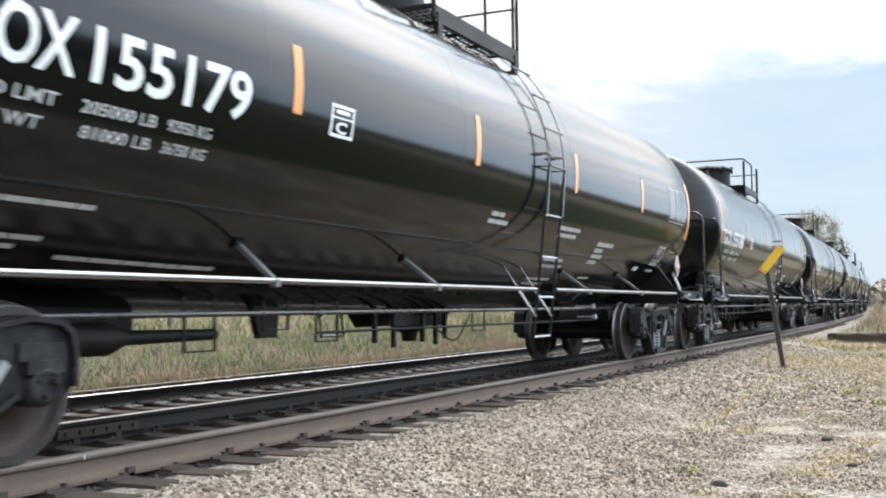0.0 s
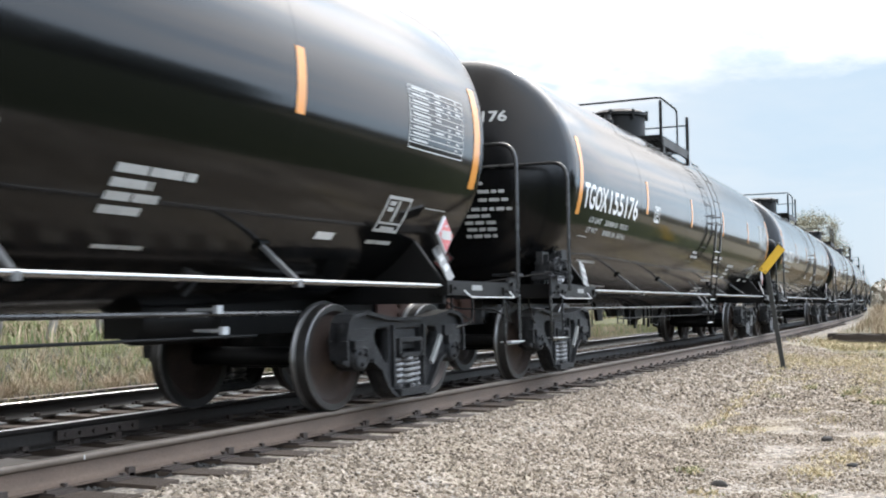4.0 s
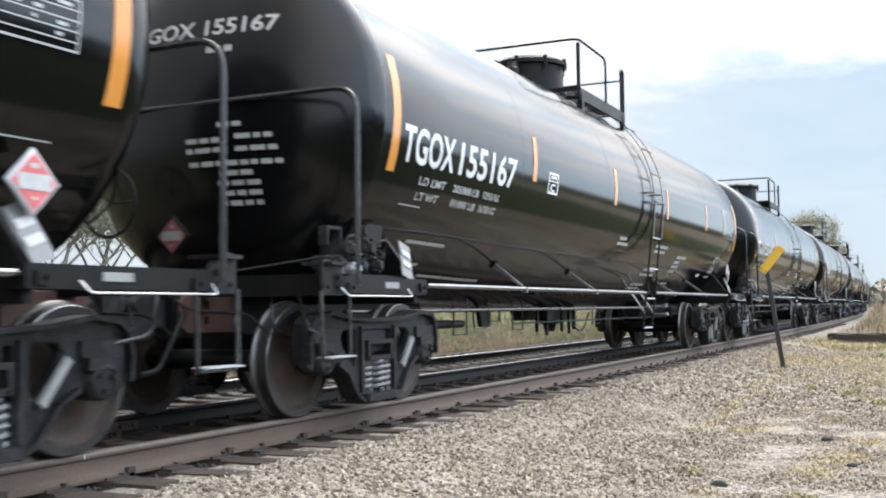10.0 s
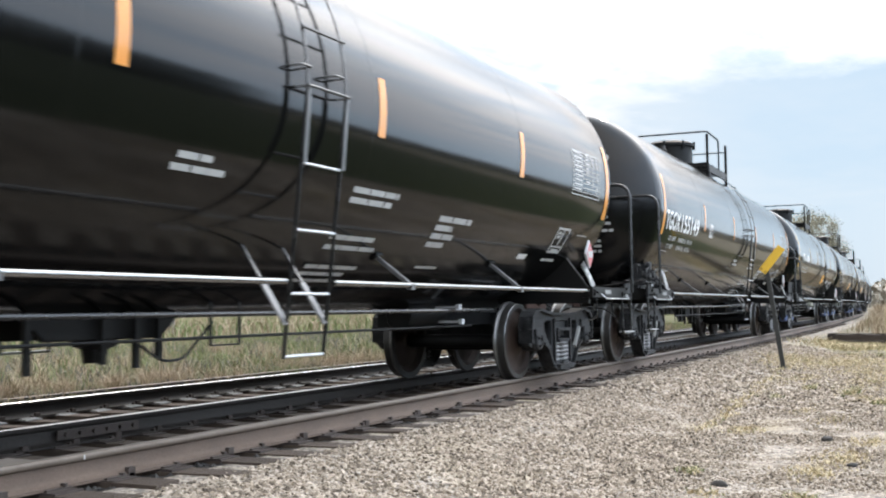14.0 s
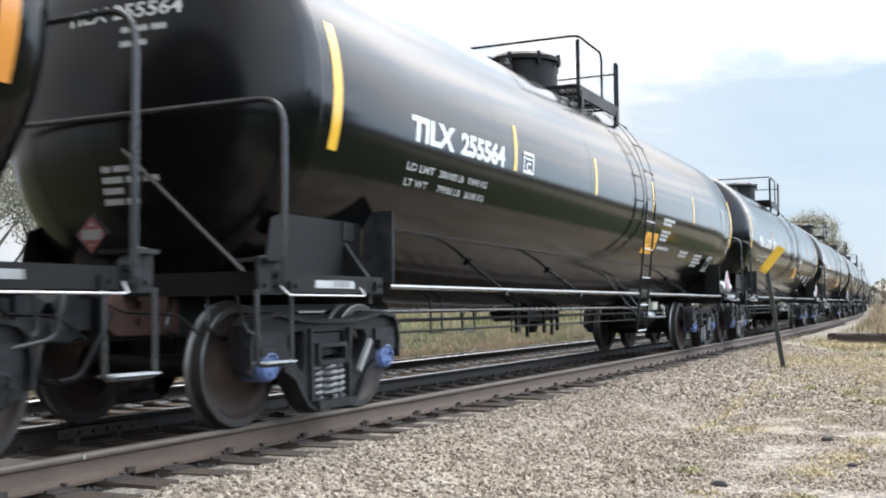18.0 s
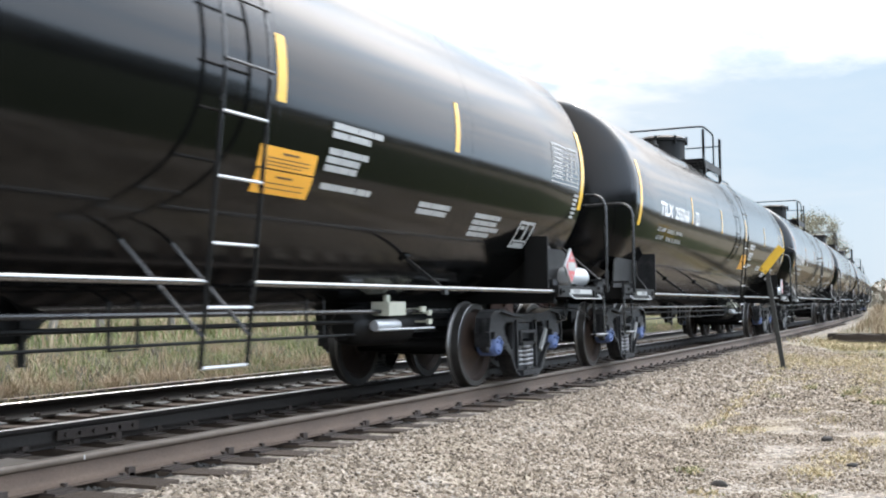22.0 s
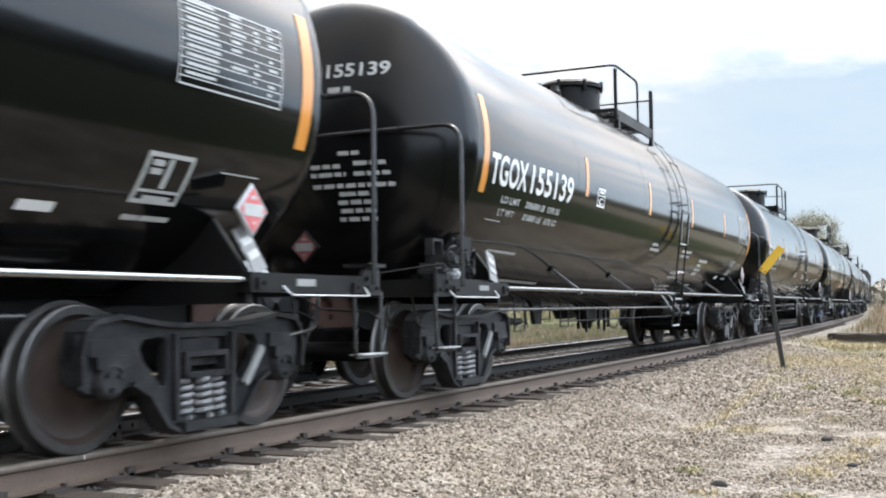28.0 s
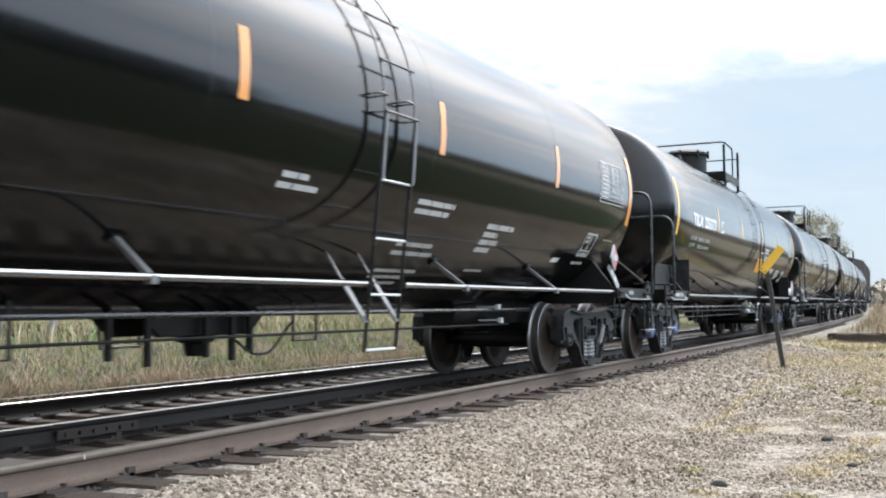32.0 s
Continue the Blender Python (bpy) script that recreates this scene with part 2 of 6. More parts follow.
TRACK_BED = material("dark_track_bed", [(0.0096, 0.0088, 0.008), (0.028, 0.0248, 0.0216), (0.06, 0.0544, 0.048)], rough=0.95, scale=3, fine=26, bump=0.8, spec=0.1)
FIELD = material("weedy_field_soil", [(0.055, 0.058, 0.03), (0.10, 0.098, 0.055), (0.16, 0.145, 0.095)], rough=0.95, scale=0.35, fine=7, bump=0.6, spec=0.05)
VERGE = material("dry_straw_verge", [(0.09, 0.077, 0.052), (0.15, 0.131, 0.094), (0.23, 0.203, 0.153)], rough=0.95, scale=0.35, fine=7, bump=0.6, spec=0.05)
MEADOW = material("dark_green_meadow", [(0.016, 0.024, 0.008), (0.032, 0.042, 0.015), (0.055, 0.06, 0.025)], rough=0.95, scale=0.35, fine=7, bump=0.6, spec=0.05)
STRAW = material("pale_short_straw", [(0.28, 0.21, 0.11), (0.40, 0.32, 0.18), (0.50, 0.42, 0.26)], rough=0.85, scale=0.6, fine=9, bump=0, island=0.6)
GRASS_GREEN = material("green_spring_grass", [(0.052, 0.07, 0.018), (0.105, 0.12, 0.037), (0.17, 0.17, 0.066)], rough=0.7, scale=0.6, fine=9, bump=0, island=0.6)
GRASS_DRY = material("dry_straw_grass", [(0.16, 0.11, 0.064), (0.26, 0.195, 0.122), (0.38, 0.305, 0.205)], rough=0.8, scale=0.6, fine=9, bump=0, island=0.6)
WEED_GREY = material("grey_brown_weeds", [(0.05, 0.043, 0.036), (0.095, 0.084, 0.073), (0.14, 0.126, 0.108)], rough=0.85, scale=0.8, fine=9, bump=0, island=0.6)
POST_RUST = material("dark_green_steel_post", [(0.012, 0.014, 0.013), (0.035, 0.034, 0.03)], rough=0.7, scale=6, fine=60, bump=0.2)
SIGN_YELLOW = material("faded_yellow_sign_paint", [(0.52, 0.30, 0.012), (0.64, 0.40, 0.03)], rough=0.55, scale=6, fine=60, bump=0.06)
BARK = material("grey_tree_bark", [(0.09, 0.08, 0.065), (0.2, 0.18, 0.15)], rough=0.9, scale=5, fine=40, bump=0.5, stretch=(3, 3, 1))
HEDGE_LEAF = material("dark_hedgerow_leaves", [(0.02, 0.027, 0.011), (0.05, 0.058, 0.024), (0.085, 0.09, 0.042)], rough=0.8, scale=0.2, fine=2, bump=0, island=0.6)
LEAF = material("pale_budding_leaves", [(0.17, 0.165, 0.11), (0.28, 0.265, 0.195), (0.39, 0.36, 0.28)], rough=0.7, scale=1, fine=9, bump=0, island=0.7)
# bare woods paled towards pink-grey: distance haze put into the leaf colour
HAZY_WOODS = material("bare_woods_paled_by_haze", [(0.16, 0.145, 0.11), (0.28, 0.25, 0.20), (0.41, 0.37, 0.31)], rough=0.8, scale=0.15, fine=2, bump=0, island=0.6)
GREY_LEAF = material("olive_grey_budding_twigs", [(0.10, 0.10, 0.07), (0.19, 0.185, 0.135), (0.30, 0.29, 0.22)], rough=0.8, scale=0.4, fine=5, bump=0, island=0.7)
HOPPER_GREY = material("dark_weathered_hopper_paint", [(0.035, 0.035, 0.037), (0.075, 0.072, 0.07)], rough=0.6, scale=1.2, fine=16, bump=0.1)


# ---- mesh helpers ----
def part(name, bm, mat, parent, label="", smooth=35):
    me = bpy.data.meshes.new(name)
    bm.normal_update()
    bm.to_mesh(me)
    bm.free()
    return part_of(name, me, mat, parent, label, smooth)


def part_of(name, me, mat, parent, label="", smooth=35):
    for x in (mat if isinstance(mat, (list, tuple)) else [mat]):
        me.materials.append(x)
    if smooth:
        me.shade_smooth()
        me.set_sharp_from_angle(angle=radians(smooth))
    ob = new(name, me)
    ob.parent = parent
    return tagged(ob, label)


def box(bm, x0, x1, y0, y1, z0, z1, m=None, bevel=0.0):
    v = [bm.verts.new((x, y, z)) for x in (x0, x1) for y in (y0, y1) for z in (z0, z1)]
    f = [bm.faces.new([v[i] for i in q]) for q in ((0, 1, 3, 2), (4, 6, 7, 5), (0, 4, 5, 1), (2, 3, 7, 6), (0, 2, 6, 4), (1, 5, 7, 3))]
    if bevel:
        e = list({e for q in f for e in q.edges})
        bmesh.ops.bevel(bm, geom=e, offset=bevel, segments=1, affect="EDGES")
        v = [x for x in bm.verts if x.is_valid and not x.tag]
    if m is not None:
        for x in v:
            x.co = m @ x.co
    for x in bm.verts:
        x.tag = True
    return bm


def pipe(bm, pts, r, seg=8, closed=False):
    """A round bar along pts."""
    pts = [Vector(p) for p in pts]
    rings = []
    up = None
    for i, p in enumerate(pts):
        a = pts[i - 1] if i else (pts[-1] if closed else p)
        b = pts[(i + 1) % len(pts)] if (i + 1 < len(pts) or closed) else p
        way = (b - a).normalized()
        if up is None:
            up = way.orthogonal().normalized()
        up = (up - way * up.dot(way)).normalized()
        side = way.cross(up)
        rings.append([bm.verts.new(p + (up * math.cos(k * math.tau / seg) + side * math.sin(k * math.tau / seg)) * r) for k in range(seg)])
    for i in range(len(rings) - (0 if closed else 1)):
        a, b = rings[i], rings[(i + 1) % len(rings)]
        for k in range(seg):
            bm.faces.new((a[k], a[(k + 1) % seg], b[(k + 1) % seg], b[k]))
    if not closed:
        bm.faces.new(rings[0][::-1])
        bm.faces.new(rings[-1])
    return bm


def rounded(pts, r, n=4):
    """pts with their inner corners rounded off."""
    pts = [Vector(p) for p in pts]
    out = [pts[0]]
    for a, b, c in zip(pts, pts[1:], pts[2:]):
        d, e = (a - b), (c - b)
        k = min(r, d.length * 0.45, e.length * 0.45)
        p, q = b + d.normalized() * k, b + e.normalized() * k
        for i in range(n + 1):
            u = i / n
            out.append(p * (1 - u) ** 2 + b * 2 * u * (1 - u) + q * u * u)
    return out + [pts[-1]]


def strap(bm, a, b, w, th, wide):
    """A flat bar from a to b, w broad along wide, th thick."""
    a, b = Vector(a), Vector(b)
    way = (b - a).normalized()
    wide = (Vector(wide) - way * way.dot(Vector(wide))).normalized()
    flat = way.cross(wide)
    v = [bm.verts.new(p + wide * (i * w / 2) + flat * (j * th / 2)) for p in (a, b) for i in (-1, 1) for j in (-1, 1)]
    for q in ((0, 1, 3, 2), (4, 6, 7, 5), (0, 4, 5, 1), (2, 3, 7, 6), (0, 2, 6, 4), (1, 5, 7, 3)):
        bm.faces.new([v[i] for i in q])
    return bm


def lathe(bm, profile, seg, place, mats=None):
    """Turns a profile of (along, radius) about the x axis, then puts it at place (a matrix)."""
    rings = [[bm.verts.new(place @ Vector((a, r * math.cos(k * math.tau / seg), r * math.sin(k * math.tau / seg)))) for k in range(seg)]
             if r > 1e-5 else [bm.verts.new(place @ Vector((a, 0, 0)))] for a, r in profile]
    for i, (p, q) in enumerate(zip(rings, rings[1:])):
        for k in range(seg):
            j = (k + 1) % seg
            if len(p) == 1 and len(q) == 1:
                continue
            ring = [q[0], p[k], p[j]] if len(q) == 1 else ([p[0], q[j], q[k]] if len(p) == 1 else [p[k], p[j], q[j], q[k]])
            f = bm.faces.new(ring)
            if mats:
                f.material_index = mats[i]
    return bm


def plate(bm, outline, x0, x1, place=None, holes=()):
    """An outline of (y, z), with holes, as a plate from x0 to x1."""
    cu = bpy.data.curves.new("outline", "CURVE")
    cu.dimensions, cu.fill_mode = "2D", "BOTH"
    cu.extrude, cu.bevel_depth, cu.bevel_resolution = abs(x1 - x0) / 2 - 0.012, 0.012, 1
    for line in (outline, *holes):
        sp = cu.splines.new("POLY")
        sp.points.add(len(line) - 1)
        for q, (y, z) in zip(sp.points, line):
            q.co = (y, z, 0, 1)
        sp.use_cyclic_u = True
    ob = bpy.data.objects.new("outline", cu)
    scene.collection.objects.link(ob)
    me = bpy.data.meshes.new_from_object(ob.evaluated_get(bpy.context.evaluated_depsgraph_get()))
    bpy.data.objects.remove(ob)
    bpy.data.curves.remove(cu)
    m = Matrix(((0, 0, 1, (x0 + x1) / 2), (1, 0, 0, 0), (0, 1, 0, 0), (0, 0, 0, 1)))
    me.transform(place @ m if place else m)
    bm.from_mesh(me)
    bpy.data.meshes.remove(me)
    return bm


def letters(text, bold=0.0):
    """The flat mesh of a line of text and its width and height, its lower left corner at 0, 0."""
    cu = bpy.data.curves.new("letters", "FONT")
    cu.body, cu.resolution_u, cu.offset = text, 3, bold
    ob = bpy.data.objects.new("letters", cu)
    scene.collection.objects.link(ob)
    me = bpy.data.meshes.new_from_object(ob.evaluated_get(bpy.context.evaluated_depsgraph_get()))
    bpy.data.objects.remove(ob)
    bpy.data.curves.remove(cu)
    bm = bmesh.new()
    bm.from_mesh(me)
    bpy.data.meshes.remove(me)
    xs, ys = [v.co.x for v in bm.verts], [v.co.y for v in bm.verts]
    bmesh.ops.translate(bm, vec=(-min(xs), -min(ys), 0), verts=bm.verts)
    return bm, max(xs) - min(xs), max(ys) - min(ys)


# ---- tank cars ----
TANK_R, TANK_Z = 1.52, 2.50
SIZE_A, SIZE_B = (7.85, 0.62), (8.02, 0.55)      # half the length of the cylinder, depth of the heads
SKIN = TANK_R + 0.004


def sag(y, sine):
    """How far the shell's lower half hangs below a round one: the bottom slopes to the middle."""
    return float(np.interp(abs(y), (0, 3, 5, 6.5, 7.85), (0.17, 0.14, 0.10, 0.04, 0))) * max(0.0, -sine) ** 3


def skin(y, degrees, r=SKIN):
    """A place on the tank's side: along it, and degrees above its middle line."""
    a = radians(degrees)
    return Vector((r * math.cos(a), y, TANK_Z + r * math.sin(a) - sag(y, math.sin(a))))


def patch(bm, y0, y1, a0, a1, r=SKIN, lean=0.0):
    """A painted rectangle on the tank's side."""
    n = max(1, math.ceil(abs(a1 - a0) / 4))
    rows = []
    for i in range(n + 1):
        a = a0 + (a1 - a0) * i / n
        rows.append([bm.verts.new(skin(y + lean * (a - a0) / (a1 - a0), a, r)) for y in (y0, y1)])
    for p, q in zip(rows, rows[1:]):
        bm.faces.new((p[0], p[1], q[1], q[0]))


def outline(bm, y0, y1, a0, a1, w):
    """A painted frame on the tank's side, its line w metres broad."""
    d = math.degrees(w / TANK_R)
    patch(bm, y0, y1, a0, a0 + d)
    patch(bm, y0, y1, a1 - d, a1)
    patch(bm, y0, y0 + w, a0 + d, a1 - d)
    patch(bm, y1 - w, y1, a0 + d, a1 - d)


def bars(bm, y0, y1, a, tall, seed, gap=0.25):
    """A line of writing too small to read."""
    rnd = random.Random(seed)
    tall *= 0.8
    y, d = y0, math.degrees(tall / TANK_R)
    while y < y1 - 0.02:
        w = min(rnd.uniform(3.0, 8.0) * tall, y1 - y)
        patch(bm, y, y + w, a, a + d)
        y += w + tall * gap * 1.3


def wrap_text(text, y0, y1, a0, a1, bold=0.0):
    """A line of lettering on the tank's side, fitted between y0, y1 and the angles a0, a1."""
    bm, w, h = letters(text, bold)
    tall = radians(a1 - a0) * TANK_R
    for k in range(1, 8):
        bmesh.ops.bisect_plane(bm, geom=bm.verts[:] + bm.edges[:] + bm.faces[:], plane_co=(0, h * k / 8, 0), plane_no=(0, 1, 0))
    for v in bm.verts:
        v.co = skin(y0 + v.co.x / w * (y1 - y0), a0 + v.co.y / h * tall / TANK_R * 57.2958)
    return bm


def on_head(x, z, size, lift=0.006):
    q = max(0.0, 1 - (x * x + (z - TANK_Z) ** 2) / TANK_R ** 2)
    return Vector((x, -(size[0] + size[1] * math.sqrt(q) + lift), z))


def head_text(text, size, x0, x1, z0, z1, bold=0.0):
    bm, w, h = letters(text, bold)
    for v in bm.verts:
        v.co = on_head(x0 + v.co.x / w * (x1 - x0), z0 + v.co.y / h * (z1 - z0), size)
    return bm


def head_bars(bm, size, x0, x1, z, tall, seed):
    rnd = random.Random(seed)
    x = x0
    while x < x1 - 0.02:
        w = min(rnd.uniform(1.5, 4.5) * tall, x1 - x)
        bm.faces.new([bm.verts.new(on_head(*p, size)) for p in ((x, z), (x + w, z), (x + w, z + tall), (x, z + tall))])
        x += w + tall * 0.6


def build_bogie(car, y, cap):
    """A two-axle truck under a car, at y along it, with its wheelsets."""
    bm = bmesh.new()
    box(bm, -1.02, 1.02, y - 0.2, y + 0.2, 0.50, 0.68)
    box(bm, -0.3, 0.3, y - 0.3, y + 0.3, 0.62, 0.8)
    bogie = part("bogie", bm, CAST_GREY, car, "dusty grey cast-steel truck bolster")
    frame_line = [(-1.13, 0.60), (-1.10, 0.74), (-1.02, 0.805), (-0.80, 0.835), (-0.45, 0.785), (-0.2, 0.772), (0.2, 0.772), (0.45, 0.785), (0.80, 0.835),
                  (1.02, 0.805), (1.10, 0.74), (1.13, 0.60), (1.11, 0.42), (1.03, 0.39), (1.00, 0.54), (0.78, 0.54), (0.75, 0.40), (0.66, 0.42),
                  (0.55, 0.34), (0.38, 0.13), (0.27, 0.075), (-0.27, 0.075), (-0.38, 0.13), (-0.55, 0.34), (-0.66, 0.42), (-0.75, 0.40), (-0.78, 0.54),
                  (-1.00, 0.54), (-1.03, 0.39), (-1.11, 0.42)]
    three = [(-0.62, 0.64), (-0.57, 0.70), (-0.40, 0.71), (-0.355, 0.68), (-0.345, 0.44), (-0.37, 0.375), (-0.41, 0.375), (-0.59, 0.55)]
    window = [(-0.265, 0.70), (0.265, 0.70), (0.265, 0.165), (-0.265, 0.165)]
    slot = [(-0.17, 0.135), (0.17, 0.135), (0.15, 0.11), (-0.15, 0.11)]
    top_edge = [p for p in frame_line if p[1] > 0.7]
    for s in (1, -1):
        bm = bmesh.new()
        plate(bm, frame_line, s * 0.955, s * 1.045, Matrix.Translation((0, y, 0)), (three, [(-a, b) for a, b in three], window, slot))
        # flanges that stand proud of the web: along the top, down the legs, under the spring seat, round the windows
        for p, q in zip(top_edge, top_edge[1:]):
            strap(bm, (s * 1.005, y + p[0], p[1]), (s * 1.005, y + q[0], q[1]), 0.18, 0.032, (1, 0, 0))
        for k in (-1, 1):
            for p, q in (((0.70, 0.42), (0.55, 0.345)), ((0.55, 0.345), (0.38, 0.135)), ((0.38, 0.135), (0.26, 0.08)), ((1.115, 0.44), (1.125, 0.60)), ((1.125, 0.60), (1.09, 0.745))):
                strap(bm, (s * 1.005, y + k * p[0], p[1]), (s * 1.005, y + k * q[0], q[1]), 0.18, 0.03, (1, 0, 0))
            strap(bm, (s * 1.015, y + k * 0.295, 0.72), (s * 1.015, y + k * 0.285, 0.16), 0.12, 0.04, (1, 0, 0))
            box(bm, s * 0.93, s * 1.075, y + k * WHEELBASE / 2 - 0.17, y + k * WHEELBASE / 2 + 0.17, 0.60, 0.70)
        strap(bm, (s * 1.02, y - 0.27, 0.115), (s * 1.02, y + 0.27, 0.115), 0.22, 0.06, (1, 0, 0))
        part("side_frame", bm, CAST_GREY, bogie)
        # the bolster's open end rides on the springs
        bm = bmesh.new()
        for y0, y1, z0, z1 in ((-0.225, 0.225, 0.425, 0.465), (-0.225, 0.225, 0.565, 0.60), (-0.225, -0.185, 0.465, 0.565), (0.185, 0.225, 0.465, 0.565)):
            box(bm, s * 0.9, s * 1.09, y + y0, y + y1, z0, z1)
        box(bm, s * 0.9, s * 0.94, y - 0.185, y + 0.185, 0.465, 0.565)
        for k in (-1, 1):
            lathe(bm, [(1.09, 0.0), (1.09, 0.02), (1.105, 0.02), (1.105, 0)], 6, Matrix.Translation((0, y + k * 0.2, 0.445)) @ Matrix.Scale(s, 4, (1, 0, 0)))
        part("bolster_end", bm, CAST_GREY, bogie)
        for k, x in ((-0.165, 1.0), (0.0, 1.03), (0.165, 1.0)):
            bm = bmesh.new()
            turns, pts = 5, []
            for i in range(turns * 9 + 1):
                a = i / 9 * math.tau
                pts.append((s * x + 0.06 * math.cos(a), y + k + 0.06 * math.sin(a), 0.16 + 0.25 * i / (turns * 9)))
            pipe(bm, pts, 0.02, 6)
            part("coil_spring", bm, SPRING_STEEL, bogie, "grey steel coil spring")
        bm = bmesh.new()
        strap(bm, (s * 1.075, y + 0.62, 0.60), (s * 1.075, y + 0.42, 0.35), 0.05, 0.03, (0, 1, 0.6))
        part("wear_plate", bm, PLATE_GREY, bogie, "pale worn bar on the frame's leg")
        for k in (-1, 1):
            at = Matrix.Translation((s * 0.885, y + k * WHEELBASE / 2, 0.457)) @ Matrix.Rotation(0 if s > 0 else math.pi, 4, "Z")
            bm = bmesh.new()
            lathe(bm, [(0, 0.0), (0, 0.12), (0.17, 0.12), (0.18, 0.112), (0.205, 0.108), (0.215, 0.098), (0.218, 0.085), (0.205, 0.078), (0.205, 0.0)], 20, at)
            for i in range(3):
                a = i * math.tau / 3 + 0.4
                lathe(bm, [(0.2, 0.018), (0.235, 0.018), (0.235, 0)], 6, at @ Matrix.Translation((0, 0.06 * math.cos(a), 0.06 * math.sin(a))))
            part("bearing_cap", bm, BLUE_CAP if cap else CAST_GREY, bogie, "blue painted roller bearing cap" if cap else "")
            bm = bmesh.new()
            box(bm, s * 0.93, s * 1.1, y + k * WHEELBASE / 2 - 0.13, y + k * WHEELBASE / 2 + 0.13, 0.525, 0.60)
            part("bearing_adapter", bm, CAST_GREY, bogie)
    bm = bmesh.new()
    for k in (-1, 1):
        pipe(bm, [(-0.72, y + k * 0.36, 0.36), (0.72, y + k * 0.36, 0.36)], 0.04, 6)
        for s in (-1, 1):
            box(bm, s * 0.68, s * 0.80, y + k * 0.37, y + k * 0.41, 0.28, 0.52)
    part("brake_beam", bm, FRAME_BLACK, bogie)
    for k in (-1, 1):
        bm = bmesh.new()
        lathe(bm, [(-1.0, 0.06), (-0.8, 0.085), (0.8, 0.085), (1.0, 0.06)], 14, Matrix.Identity(4))
        axle = part("wheelset", bm, FRAME_BLACK, car, "steel axle with two rusty brown wheels")
        axle.location = (0, y + k * WHEELBASE / 2, 0.457)
        for s in (1, -1):
            at = Matrix.Scale(-1, 4, (1, 0, 0)) if s < 0 else Matrix.Identity(4)
            bm = bmesh.new()
            lathe(bm, [(0.665, 0.09), (0.665, 0.13), (0.70, 0.17), (0.74, 0.34), (0.70, 0.385), (0.68, 0.40), (0.68, 0.478), (0.70, 0.485), (0.716, 0.476),
                       (0.728, 0.461), (0.815, 0.455), (0.82, 0.448), (0.82, 0.398), (0.80, 0.385), (0.775, 0.36), (0.765, 0.30), (0.80, 0.18), (0.835, 0.135), (0.84, 0.085)],
                  40, at, [0, 0, 0, 0, 0, 2, 1, 1, 2, 2, 1, 2, 0, 0, 0, 0, 0, 0])
            bmesh.ops.recalc_face_normals(bm, faces=bm.faces)
            part("wheel", bm, [WHEEL_STEEL, RIM_LINE_STEEL, RIM_STEEL], axle)
    return bogie


def build_tank(car, label, size):
    prof = []
    n = 12
    for i in range(n + 1):
        a = i / n * math.pi / 2
        prof.append((-size[0] - size[1] * math.cos(a), TANK_R * math.sin(a)))
    prof += [(y, TANK_R) for y in (-6.5, -5, -3, 0, 3, 5, 6.5)]
    prof += [(-a, r) for a, r in reversed(prof[:n + 1])]
    bm = bmesh.new()
    k = len(prof) - 1
    lathe(bm, prof, 96, Matrix.Translation((0, 0, TANK_Z)) @ Matrix.Rotation(math.pi / 2, 4, "Z"), [1] * (n - 2) + [0] * (k - 2 * n + 4) + [1] * (n - 2))
    bmesh.ops.recalc_face_normals(bm, faces=bm.faces)
    for v in bm.verts:
        v.co.z -= sag(v.co.y, (v.co.z - TANK_Z) / TANK_R)
    tank = part("tank", bm, [TANK_BLACK, HEAD_BLACK], car, label, smooth=60)
    bm = bmesh.new()
    for y in (-size[0], -4.75, -1.58, 1.58, 4.75, size[0]):
        lathe(bm, [(y - 0.012, TANK_R - 0.002), (y - 0.006, TANK_R + 0.001), (y + 0.006, TANK_R + 0.001), (y + 0.012, TANK_R - 0.002)], 96,
              Matrix.Translation((0, 0, TANK_Z)) @ Matrix.Rotation(math.pi / 2, 4, "Z"))
        for v in bm.verts:
            v.co.z -= sag(v.co.y, (v.co.z - TANK_Z) / TANK_R)
        part("weld_seam", bm, TANK_BLACK, tank)
        bm = bmesh.new()
    return tank


